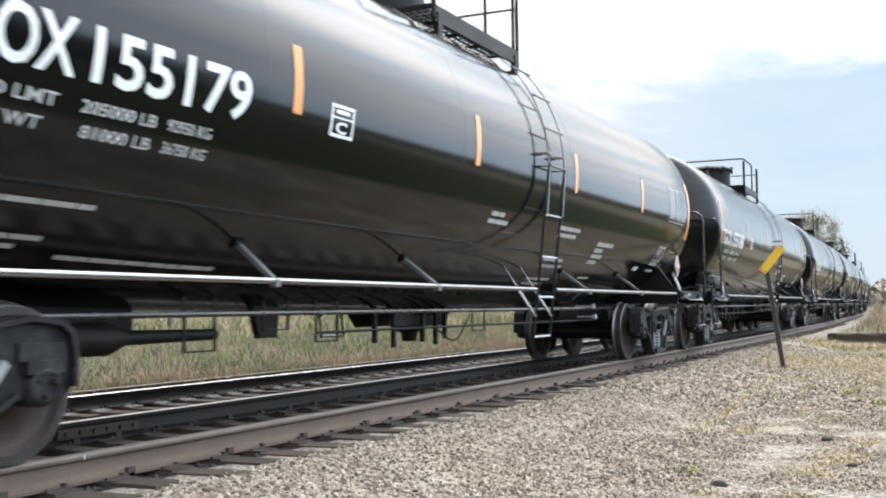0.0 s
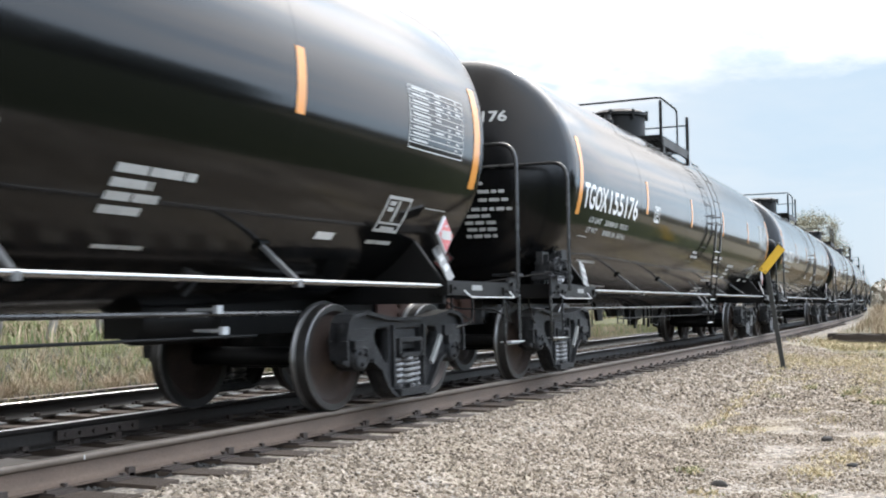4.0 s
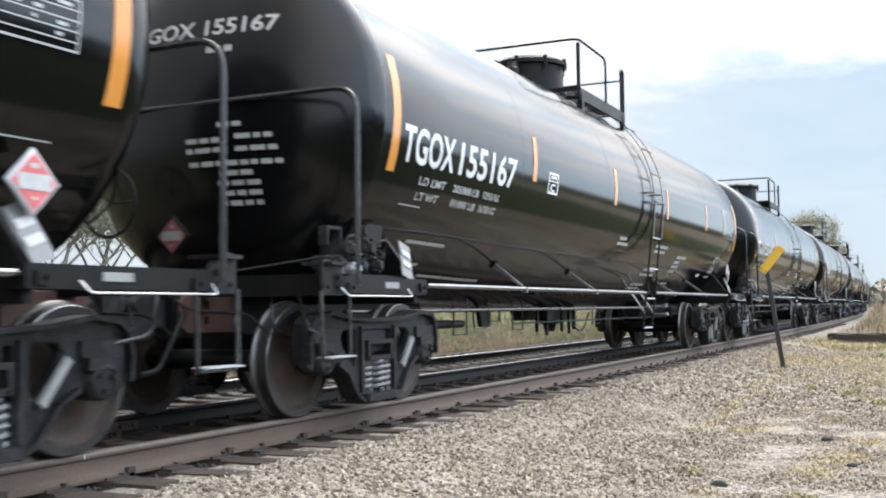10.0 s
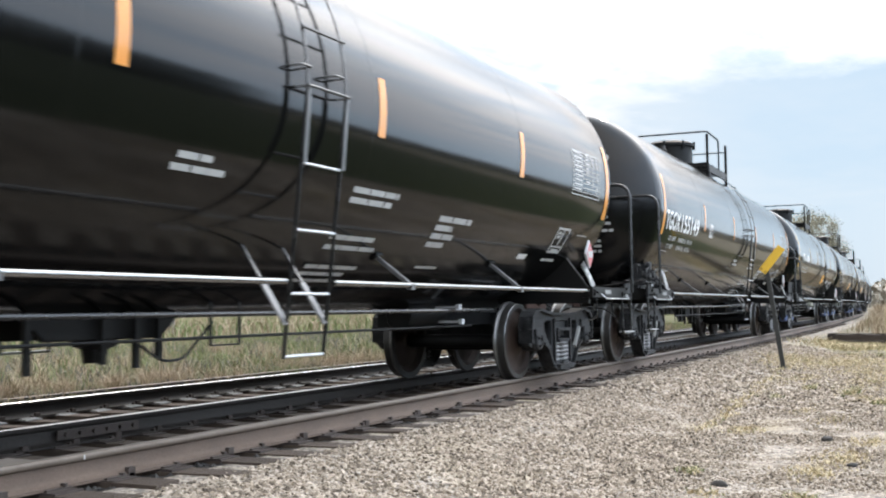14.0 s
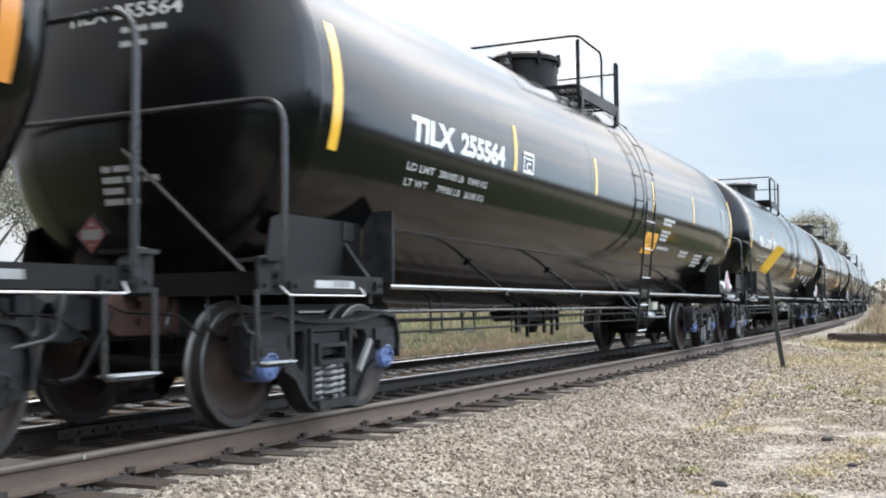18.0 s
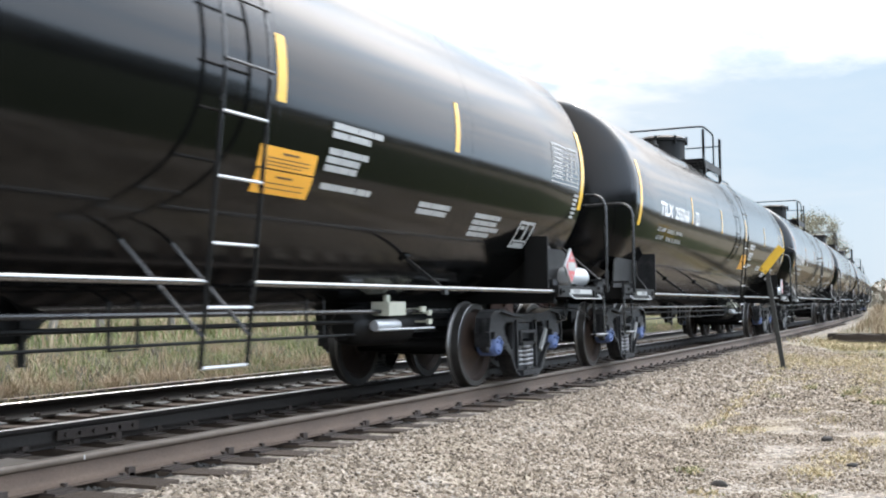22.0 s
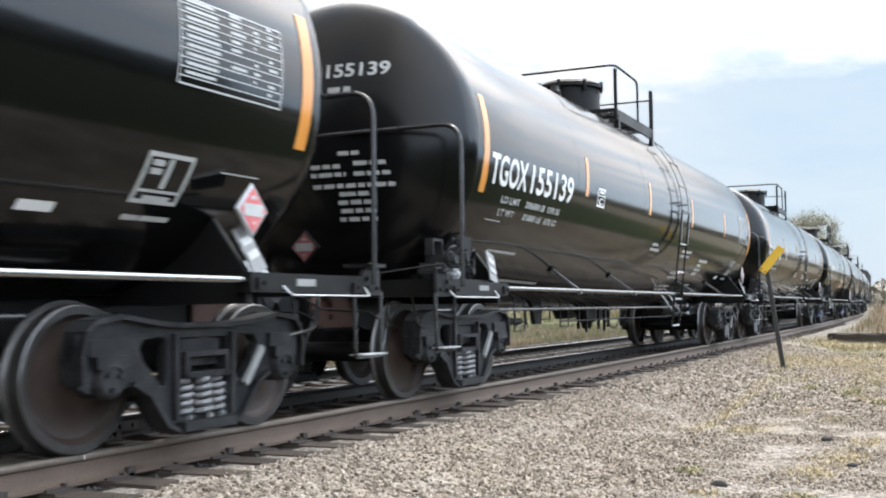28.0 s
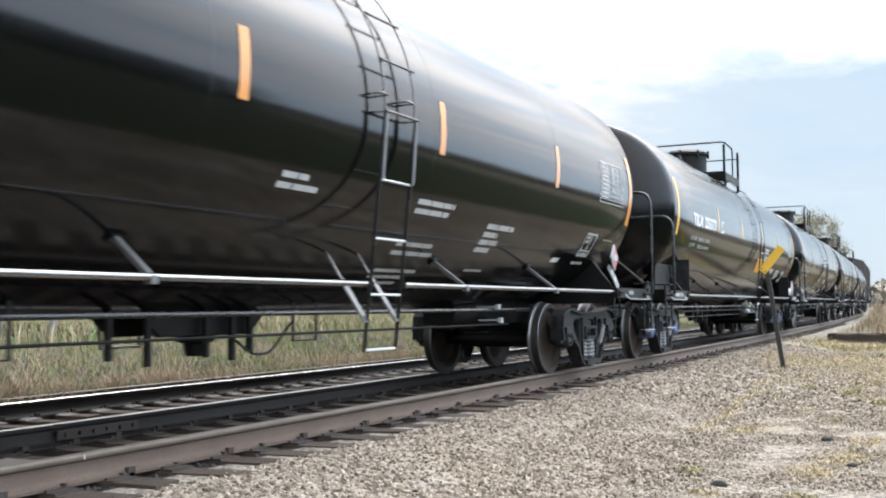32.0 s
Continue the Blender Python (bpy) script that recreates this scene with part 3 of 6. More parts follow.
def build_frame(car):
    """Stub sills, cradles, end beams and couplers."""
    bm = bmesh.new()
    for e in (-1, 1):
        box(bm, -0.19, 0.19, e * 4.6, e * 8.85, 0.66, 1.0)
        box(bm, -0.32, 0.32, e * 4.3, e * 8.2, 0.98, 1.06)
        part("stub_sill", bm, FRAME_BLACK, car)
        bm = bmesh.new()
    for e in (-1, 1):
        # cradle under the tank over each truck
        bm = bmesh.new()
        arc = [(TANK_R * math.cos(radians(a)), TANK_Z + TANK_R * math.sin(radians(a))) for a in range(-138, -41, 6)]
        line = [(-1.42, 0.92), (1.42, 0.92), (1.42, 1.10)] + arc[::-1] + [(-1.42, 1.10)]
        turn = Matrix.Translation((0, e * HALF_TC, 0)) @ Matrix.Rotation(math.pi / 2, 4, "Z")
        plate(bm, line, -0.03, 0.03, turn)
        part("body_bolster", bm, FRAME_BLACK, car)
        bm = bmesh.new()
        box(bm, -1.5, 1.5, e * 8.50, e * 8.66, 0.97, 1.13)
        part("end_beam", bm, FRAME_BLACK, car)
        for s in (1, -1):
            bm = bmesh.new()
            box(bm, s * 1.36, s * 1.5, e * 7.1, e * 8.66, 0.985, 1.115)
            part("corner_channel", bm, FRAME_BLACK, car, "dull black steel corner channel")
            bm = bmesh.new()
            plate(bm, [(e * 8.53, 0.98), (e * 8.77, 0.98), (e * 8.77, 1.21), (e * 8.70, 1.22), (e * 8.60, 1.20), (e * 8.53, 1.13)], s * 1.46, s * 1.50)
            box(bm, s * 1.30, s * 1.56, min(e * 8.55, e * 8.76), max(e * 8.55, e * 8.76), 1.19, 1.215)
            for y, z in ((8.58, 1.03), (8.58, 1.10), (8.72, 1.03)):
                lathe(bm, [(1.50, 0.017), (1.525, 0.017), (1.525, 0)], 6, Matrix.Translation((0, e * y, z)) @ Matrix.Scale(s, 4, (1, 0, 0)))
            part("corner_casting", bm, CAST_GREY, car, "dull grey corner casting")
            for y, z in ((8.4, 1.03), (7.2, 1.045)):
                bm = bmesh.new()
                box(bm, s * 1.5, s * 1.52, e * y - 0.045, e * y + 0.045, z - 0.04, z + 0.035)
                lathe(bm, [(1.52, 0.015), (1.54, 0.015), (1.54, 0)], 6, Matrix.Translation((0, e * y + 0.015, z)) @ Matrix.Scale(s, 4, (1, 0, 0)))
                part("bolted_cleat", bm, FRAME_BLACK, car)
            bm = bmesh.new()
            pipe(bm, rounded([(s * 1.5, e * 7.46, 1.03), (s * 1.56, e * 7.48, 0.965), (s * 1.56, e * 8.52, 0.965), (s * 1.5, e * 8.54, 1.03)], 0.03), 0.007, 6)
            part("grab_iron", bm, GALVANISED, car)
            bm = bmesh.new()
            box(bm, s * 1.5, s * 1.506, min(e * 7.62, e * 7.85), max(e * 7.62, e * 7.85), 1.03, 1.08)
            part("sill_plate", bm, PLATE_GREY, car, "small pale plate on the corner channel")
            bm = bmesh.new()
            pipe(bm, rounded([(s * 1.49, e * 8.40, 1.0), (s * 1.5, e * 8.40, 0.50), (s * 1.5, e * 8.80, 0.50), (s * 1.49, e * 8.80, 1.0)], 0.04), 0.016, 6)
            step = part("sill_step", bm, PIPE_BLACK, car)
            # tread in pale steel: the light on its top put into the colour
            bm = bmesh.new()
            box(bm, s * 1.44, s * 1.56, e * 8.42, e * 8.78, 0.512, 0.522)
            part("step_tread", bm, GALVANISED, step, "step tread with its lit top put in as pale steel")
        bm = bmesh.new()
        box(bm, -0.11, 0.11, e * 8.8, e * 9.08, 0.74, 0.96)
        plate(bm, [(-0.06, 0.70), (0.02, 0.66), (0.18, 0.68), (0.19, 0.80), (0.12, 0.86), (0.17, 0.93), (0.05, 1.0), (-0.06, 0.98)], -0.16, 0.14,
              Matrix.Translation((0.02 * e, e * 9.06, 0)) @ Matrix.Rotation(0 if e > 0 else math.pi, 4, "Z"))
        part("coupler", bm, CAST_GREY, car, "dusty cast steel knuckle coupler")
        bm = bmesh.new()
        for s in (1, -1):
            plate(bm, [(e * 8.05, 0.70), (e * 8.72, 0.70), (e * 8.80, 0.76), (e * 8.80, 0.94), (e * 8.72, 1.0), (e * 8.05, 1.0)], s * 0.192, s * 0.232, None,
                  ([(e * 8.45, 0.87), (e * 8.53, 0.87), (e * 8.53, 0.95), (e * 8.45, 0.95)], [(e * 8.45, 0.75), (e * 8.53, 0.75), (e * 8.53, 0.83), (e * 8.45, 0.83)]))
        part("draft_pocket", bm, POCKET_RUST, car, "rusty brown draft gear pocket with two holes")
        bm = bmesh.new()
        for k, x in enumerate((0.55, 0.85, 1.1)):
            pipe(bm, rounded([(x, e * 8.5, 0.98), (x + 0.03, e * (8.62 - 0.1 * k), 0.72), (x - 0.05, e * (8.3 - 0.1 * k), 0.66)], 0.08), 0.014, 6)
            part("brake_branch_pipe", bm, PIPE_BLACK, car)
            bm = bmesh.new()
        pipe(bm, rounded([(0.25, e * 8.8, 0.85), (0.3, e * 8.95, 0.7), (0.26, e * 9.1, 0.42), (0.22, e * 9.25, 0.4)], 0.12, 6), 0.024, 7)
        part("air_hose", bm, FRAME_BLACK, car)
        bm = bmesh.new()
        pipe(bm, rounded([(0.1, e * 8.9, 1.02), (0.3, e * 8.74, 0.86), (0.8, e * 8.74, 0.84), (1.0, e * 8.76, 0.70)], 0.08), 0.011, 6)
        part("uncoupling_lever", bm, FRAME_BLACK, car)


def build_end_rails(car, left, right, top):
    for y in (left, right):
        bm = bmesh.new()
        pipe(bm, rounded([(1.6, y, 1.05), (1.6, y, top), (-1.6, y, top), (-1.6, y, 1.05)], 0.22, 6), 0.022, 8)
        part("end_handrail", bm, PIPE_BLACK, car, "black tubular handrail loop across the car end")


def build_side_pipe(car, y0, y1, gap, z):
    for s in (1, -1):
        bm = bmesh.new()
        pipe(bm, [(s * 1.45, y0, z), (s * 1.45, gap[0], z)], 0.024, 12)
        pipe(bm, [(s * 1.45, gap[1], z), (s * 1.45, y1, z)], 0.024, 12)
        part("side_rail", bm, RAIL_PIPE, car, "long black side rail pipe")


def build_brace(car, y, z, top_y, wide=0.045, mat=PIPE_GREY):
    """A diagonal bar from the side rail up to the tank."""
    for s in (1, -1):
        p = skin(top_y, -47)
        p.x *= s
        bm = bmesh.new()
        strap(bm, (s * 1.45, y, z), p, wide, 0.03, (0, 1, 0))
        box(bm, s * 1.425, s * 1.475, y - 0.025, y + 0.03, z - 0.04, z + 0.012)
        part("brace", bm, mat, car)
        bm = bmesh.new()
        box(bm, -0.012, 0.02, -0.06, 0.06, -0.04, 0.04, Matrix.Translation(p) @ Matrix.Rotation(radians(-47 if s > 0 else 227), 4, "Y").inverted())
        part("brace_pad", bm, TANK_BLACK, car)


def build_ladder(car, y, wide, rungs, low, hoops, lean=0.0):
    for s in (1, -1):
        bm = bmesh.new()
        for k in (0, wide):
            line = [(s * (1.61 - lean), y + k, low), (s * 1.605, y + k, TANK_Z - 0.1)]
            line += [(s * 1.605 * math.cos(radians(a)), y + k, TANK_Z + 1.605 * math.sin(radians(a))) for a in range(2, 57, 6)]
            for p, q in zip(line, line[1:]):
                strap(bm, p, q, 0.03, 0.01, (0, 1, 0) if p[2] > 2.3 else (1, 0, 0))
        ladder = part("ladder", bm, PIPE_BLACK, car, "black steel side ladder with thin rungs")
        for z in rungs:
            bm = bmesh.new()
            d = lean * (2.4 - z) / (2.4 - low)
            pipe(bm, [(s * (1.61 - d), y, z), (s * (1.61 - d), y + wide, z)], 0.012, 6)
            part("rung", bm, GALVANISED, ladder)
        for a in (-2, 13, 28, 43):
            bm = bmesh.new()
            r = 1.625
            pipe(bm, [(s * r * math.cos(radians(a)), y + k, TANK_Z + r * math.sin(radians(a))) for k in (-0.02, wide + 0.02)], 0.012, 6)
            part("rung", bm, PIPE_BLACK, ladder)
        for k in hoops:
            bm = bmesh.new()
            for a in (-4, 4):
                pipe(bm, rounded([skin(0, a, TANK_R) + Vector((0, k, 0)), skin(0, a, TANK_R + 0.16) + Vector((0, k, 0)), skin(0, a, TANK_R + 0.16) + Vector((0, k + 0.22, 0)),
                                  skin(0, a, TANK_R) + Vector((0, k + 0.22, 0))], 0.03), 0.012, 6)
            for v in bm.verts:
                v.co.x *= s
            part("grab_handle", bm, PIPE_BLACK, ladder)


def build_top(car, y0, y1, y2, r_way, wide=0.93, top=4.70):
    """The platform on the crown with its railing, and the manway."""
    bm = bmesh.new()
    for x in (-wide, wide):
        box(bm, x - 0.02, x + 0.02, y0, y2, 3.80, 3.97)
    for y in np.arange(y0, y2 + 0.01, (y2 - y0) / 4):
        box(bm, -wide, wide, y - 0.02, y + 0.02, 3.93, 3.965)
    for x in (-wide, wide):
        for y in (y0 + 0.1, y2 - 0.1):
            box(bm, x - 0.03, x + 0.03, y - 0.05, y + 0.05, 3.66, 3.9)
    part("platform_frame", bm, FRAME_BLACK, car, "black steel walkway frame on the tank crown")
    bm = bmesh.new()
    for x in np.arange(-0.02 - 0.08 * 11, 0.92, 0.08):
        if abs(x) > 0.5:
            box(bm, x - 0.004, x + 0.004, y0, y2, 3.965, 3.995)
    for y in np.arange(y0, y2 + 0.01, 0.12):
        for a, b in ((-wide, -0.5), (0.5, wide)):
            box(bm, a, b, y - 0.003, y + 0.003, 3.97, 3.99)
    part("walkway_grating", bm, FRAME_BLACK, car)
    for s in (1, -1):
        bm = bmesh.new()
        pipe(bm, rounded([(0, y0, top), (s * wide, y0, top), (s * wide, y1, top - 0.02), (s * wide, y1, 3.86)], 0.14, 5), 0.019, 8)
        part("platform_railing", bm, FRAME_BLACK, car)
        bm = bmesh.new()
        pipe(bm, [(s * wide, y0, top - 0.06), (s * wide, y0, 3.84)], 0.03, 8)
        part("corner_post", bm, FRAME_BLACK, car)
        bm = bmesh.new()
        pipe(bm, [(s * 0.0, y2, 4.5), (s * wide, y2, 4.5)], 0.015, 8)
        part("cross_rail", bm, FRAME_BLACK, car)
        bm = bmesh.new()
        pipe(bm, rounded([(s * wide, y2 - 0.13, 3.8), (s * wide, y2 - 0.13, top - 0.02), (s * wide, y2, top - 0.02), (s * wide, y2, 3.75)], 0.07, 4), 0.021, 8)
        part("entry_post", bm, FRAME_BLACK, car)
    bm = bmesh.new()
    at = Matrix.Translation((0, r_way, 0)) @ Matrix.Rotation(-math.pi / 2, 4, "Y")
    lathe(bm, [(3.9, 0.5), (4.43, 0.5), (4.44, 0.56), (4.50, 0.56), (4.51, 0.53), (4.56, 0.45), (4.58, 0.0)], 36, at)
    for i in range(8):
        a = i * math.tau / 8
        lathe(bm, [(4.36, 0.03), (4.54, 0.03), (4.54, 0)], 6, at @ Matrix.Translation((0, 0.545 * math.cos(a), 0.545 * math.sin(a))))
    part("manway", bm, FRAME_BLACK, car, "black round manway with a bolted cover")
    bm = bmesh.new()
    for y, x, r, h in ((r_way + 0.72, 0.2, 0.09, 4.25), (r_way + 0.72, -0.25, 0.08, 4.2), (r_way - 0.75, 0.0, 0.11, 4.3)):
        lathe(bm, [(3.95, r), (h, r), (h + 0.03, r * 0.7), (h + 0.1, r * 0.5), (h + 0.1, 0)], 14, Matrix.Translation((x, y, 0)) @ Matrix.Rotation(-math.pi / 2, 4, "Y"))
        part("top_valve", bm, FRAME_BLACK, car)
        bm = bmesh.new()


def build_placard(car, place, turn, size=0.20, paints=(GALVANISED, RED_PAINT, DULL_WHITE)):
    """A red and white diamond placard on its bracket."""
    m = place @ Matrix.Rotation(turn, 4, "Z")
    bm = bmesh.new()
    d = size * 1.06
    plate(bm, [(-d, 0), (0, -d), (d, 0), (0, d)], -0.03, 0.0, m)
    holder = part("placard_holder", bm, paints[0], car)
    bm = bmesh.new()
    x = 0.004
    d = size
    bm.faces.new([bm.verts.new(m @ Vector((x, *p))) for p in ((-d, 0), (0, -d), (d, 0), (0, d))])
    part("red_diamond", bm, paints[1], holder, "red hazard placard diamond")
    bm = bmesh.new()
    h, w = size * 0.27, size * 0.72
    bm.faces.new([bm.verts.new(m @ Vector((x + 0.004, *p))) for p in ((-w, -h), (w, -h), (w, h), (-w, h))])
    for a, b, c, e in ((-0.18, 0.18, 0.45, 0.62), (-0.12, 0.12, -0.6, -0.5)):
        bm.faces.new([bm.verts.new(m @ Vector((x + 0.004, p * size, q * size))) for p, q in ((a, c), (b, c), (b, e), (a, e))])
    part("number_field", bm, paints[2], holder, "white number field")


def build_underside(car, kind):
    """Bottom outlet, skid, brake rods, hangers and pipes."""
    bm = bmesh.new()
    lathe(bm, [(0.50, 0.0), (0.50, 0.08), (0.60, 0.10), (0.62, 0.16), (0.72, 0.17), (0.80, 0.22), (1.0, 0.24)], 16,
          Matrix.Translation((0.05, 0.05, 0)) @ Matrix.Rotation(-math.pi / 2, 4, "Y"))
    plate(bm, [(-1.0, 1.0), (-0.62, 0.68), (0.5, 0.68), (0.9, 1.0)], 0.22, 0.27)
    plate(bm, [(-1.0, 1.0), (-0.62, 0.68), (0.5, 0.68), (0.9, 1.0)], -0.27, -0.22)
    part("bottom_outlet", bm, FRAME_BLACK, car)
    rods = ((0.66, -2.6, 5.6, 0.013),) if kind == "a" else ((0.745, -6.2, 6.2, 0.02), (0.625, -6.2, 6.2, 0.013))
    for z, a, b, r in rods:
        bm = bmesh.new()
        pipe(bm, [(0.5, a, z), (0.5, b, z)], r, 7)
        part("brake_rod", bm, FRAME_BLACK, car)
    bm = bmesh.new()
    pipe(bm, [(0.62, -7.0, 0.84), (0.62, 6.8, 0.84)], 0.022, 8)
    part("brake_pipe", bm, PIPE_BLACK, car)
    hang = ((-4.4, 0.56), (-2.6, 0.58), (-3.4, 0.7), (0.8, 0.6)) if kind == "a" else ((-1.85, 0.55), (1.0, 0.6), (-4.2, 0.6), (3.4, 0.62))
    for y, z in hang:
        bm = bmesh.new()
        for k in (0, 0.36 if kind == "a" else 0.28):
            strap(bm, (0.5, y + k, 1.06), (0.5, y + k, z), 0.03, 0.012, (0, 1, 0))
        strap(bm, (0.5, y, z), (0.5, y + (0.36 if kind == "a" else 0.28), z), 0.03, 0.012, (1, 0, 0))
        part("rod_hanger", bm, FRAME_BLACK, car)
    for y, z in ((-1.22, 0.52), (-0.82, 0.46), (-0.15, 0.5), (0.18, 0.46), (0.42, 0.52)):
        bm = bmesh.new()
        box(bm, 0.3, 0.34, y - 0.024, y + 0.024, z, 0.9)
        part("skid_post", bm, FRAME_BLACK, car)
    if kind == "a":
        bm = bmesh.new()
        at = Matrix.Translation((0.35, 0, 0.68)) @ Matrix.Rotation(math.pi / 2, 4, "Z")
        lathe(bm, [(-5.75, 0), (-5.75, 0.1), (-5.6, 0.12), (-5.05, 0.12), (-4.9, 0.07), (-4.86, 0.055), (-3.85, 0.045), (-3.85, 0)], 14, at)
        part("brake_cylinder", bm, FRAME_BLACK, car)
        bm = bmesh.new()
        plate(bm, [(-3.4, 1.02), (-3.25, 0.64), (-3.0, 0.64), (-2.95, 1.02)], 0.3, 0.36)
        part("lever_bracket", bm, FRAME_BLACK, car)
        bm = bmesh.new()
        pipe(bm, rounded([(0.35, 0.2, 0.62), (0.4, 0.35, 0.5), (0.4, 0.6, 0.5), (0.4, 0.95, 0.78)], 0.1, 4), 0.012, 6)
        part("drain_handle", bm, FRAME_BLACK, car)
    bm = bmesh.new()
    at = Matrix.Translation((0.1, 0, 0.80)) @ Matrix.Rotation(math.pi / 2, 4, "Z")
    lathe(bm, [(4.55, 0), (4.55, 0.16), (4.6, 0.19), (5.4, 0.19), (5.45, 0.16), (5.45, 0)], 16, at)
    part("air_reservoir", bm, FRAME_BLACK, car)
    if kind == "a":
        for y, z in ((4.95, 0.715), (4.88, 0.875)):
            bm = bmesh.new()
            box(bm, 0.66, 0.7, y - 0.035, y + 0.035, z - 0.03, z + 0.03)
            box(bm, 0.4, 0.68, y - 0.012, y + 0.012, z - 0.012, z + 0.012)
            part("tag_plate", bm, GALVANISED, car, "small pale tag under the sill")
        return
    bm = bmesh.new()
    box(bm, 0.52, 0.72, 4.50, 4.84, 0.80, 0.935)
    box(bm, 0.60, 0.64, 4.6, 4.66, 0.935, 1.0)
    part("retarder_box", bm, CREAM, car, "cream painted steel box under the sill")
    bm = bmesh.new()
    at = Matrix.Translation((0.62, 0, 0.705)) @ Matrix.Rotation(math.pi / 2, 4, "Z")
    lathe(bm, [(4.38, 0), (4.38, 0.05), (4.42, 0.06), (4.80, 0.06), (4.84, 0.05), (4.84, 0)], 14, at)
    part("slack_adjuster", bm, GALVANISED, car, "pale steel slack adjuster tube")
    bm = bmesh.new()
    pipe(bm, [(0.72, 4.3, 0.67), (0.72, 5.45, 0.665)], 0.012, 6)
    part("retainer_rod", bm, GALVANISED, car)
    bm = bmesh.new()
    at = Matrix.Translation((0.38, 0, 0.70)) @ Matrix.Rotation(math.pi / 2, 4, "Z")
    lathe(bm, [(4.2, 0), (4.2, 0.13), (4.25, 0.17), (4.5, 0.2), (5.3, 0.2), (5.35, 0.16), (5.35, 0)], 18, at)
    part("brake_cylinder", bm, FRAME_BLACK, car)
    for y, z, w in ((5.40, 0.73, 0.035), (5.40, 0.82, 0.03), (5.25, 0.86, 0.05)):
        bm = bmesh.new()
        box(bm, 0.68, 0.71, y - w, y + w, z - 0.028, z + 0.028)
        box(bm, 0.4, 0.69, y - 0.01, y + 0.01, z - 0.01, z + 0.01)
        part("tag_plate", bm, CREAM, car, "small pale tag under the sill")


def car_base(name):
    return new(name)


def tank_car_orange():
    """The type with orange tape and the brake valves in the open."""
    car = car_base("tank_car")
    build_tank(car, "glossy black tank shell with mirrored sky", SIZE_A)
    build_frame(car)
    build_end_rails(car, -8.45, 8.52, 2.55)
    for y in (-HALF_TC, HALF_TC):
        build_bogie(car, y, False)
    build_side_pipe(car, -7.0, 7.25, (0.42, 1.06), 1.065)
    for y in (-4.6, -2.06, 2.3, 4.8):
        build_brace(car, y, 1.065, y + 0.13)
    build_ladder(car, 0.485, 0.515, (0.535, 0.98, 1.43, 1.90), 0.52, (), 0.22)
    for s in (1, -1):
        bm = bmesh.new()
        for k in (0.47, 0.98):
            # one strut in two: lower half paler, its reflection put into the colour
            strap(bm, (s * 1.0, k, 1.40), (s * 1.23, k, 1.054), 0.035, 0.014, (0, 1, 0))
            part("strut_arm", bm, PIPE_BLACK, car)
            bm = bmesh.new()
            strap(bm, (s * 1.22, k, 1.07), (s * 1.425, k, 0.76), 0.07, 0.014, (0, 1, 0))
            part("ladder_strut", bm, PIPE_GREY, car, "flat ladder strut, its reflection put in as pale steel")
            bm = bmesh.new()
        # square hand frame round the ladder's upper part
        pipe(bm, rounded([(s * 1.5, 0.47, 2.44), (s * 1.64, 0.47, 2.44), (s * 1.64, 1.02, 2.44), (s * 1.5, 1.02, 2.44)], 0.05), 0.009, 6)
        for k in (0.49, 1.0):
            strap(bm, (s * 1.62, k, 2.44), (s * 1.575, k, 1.9), 0.035, 0.012, (0, 1, 0))
        pipe(bm, rounded([(s * 1.5, 0.40, 2.58), (s * 1.62, 0.40, 2.58), (s * 1.62, 0.52, 2.58), (s * 1.5, 0.52, 2.58)], 0.03), 0.009, 6)
        pipe(bm, rounded([(s * 1.5, 0.84, 2.58), (s * 1.62, 0.84, 2.58), (s * 1.62, 0.96, 2.58), (s * 1.5, 0.96, 2.58)], 0.03), 0.009, 6)
        part("hand_frame", bm, PIPE_GREY if s > 0 else PIPE_BLACK, car, "pale square hand frame of the ladder")
    build_top(car, -1.05, 0.28, 1.25, -0.48, 0.945, 4.67)
    build_underside(car, "a")
    # reflective tape
    for y, a, b, w in ((-7.65, -19, 18, 0.13), (-4.40, -9.5, 9, 0.11), (-1.25, -9.5, 9, 0.11), (1.72, -9.3, 9, 0.11), (4.76, -9.3, 9, 0.11), (7.74, -19, 18, 0.13)):
        bm = bmesh.new()
        patch(bm, y - w / 2, y + w / 2, a, b)
        part("reflective_tape", bm, ORANGE, car, "vertical orange reflective tape strip")
    # lettering that all of these cars share
    for text, y0, y1, a0, a1 in (("LD LMT", -7.08, -6.55, -21.2, -18.4), ("205000 LB", -6.38, -5.78, -21.2, -18.4), ("92950 KG", -5.68, -5.27, -21.2, -18.4),
                                 ("LT WT", -7.06, -6.62, -26.4, -23.6), ("81000 LB", -6.34, -5.78, -26.4, -23.6), ("36750 KG", -5.68, -5.27, -26.4, -23.6)):
        part("weight_stencil", wrap_text(text, y0, y1, a0, a1, 0.02), DULL_WHITE, car, smooth=0)
    bm = bmesh.new()
    outline(bm, -3.95, -3.62, -12.8, -3.6, 0.025)
    patch(bm, -3.88, -3.69, -6.1, -5.0)
    patch(bm, -3.925, -3.645, -7.5, -7.1)
    part("notice_frame", bm, WHITE_PAINT, car)
    part("notice_letter", wrap_text("C", -3.87, -3.72, -11.7, -8.3, 0.03), WHITE_PAINT, car, smooth=0)
    bm = bmesh.new()
    bars(bm, -6.78, -5.97, -42.3, 0.045, 1)
    for i, a in enumerate((-52, -55, -58.2)):
        bars(bm, -6.75, (-6.2, -6.35, -6.45)[i], a, 0.05, 2 + i)
    bars(bm, -6.0, -4.5, -57.3, 0.05, 6)
    bars(bm, -0.62, -0.28, -26.0, 0.055, 7)
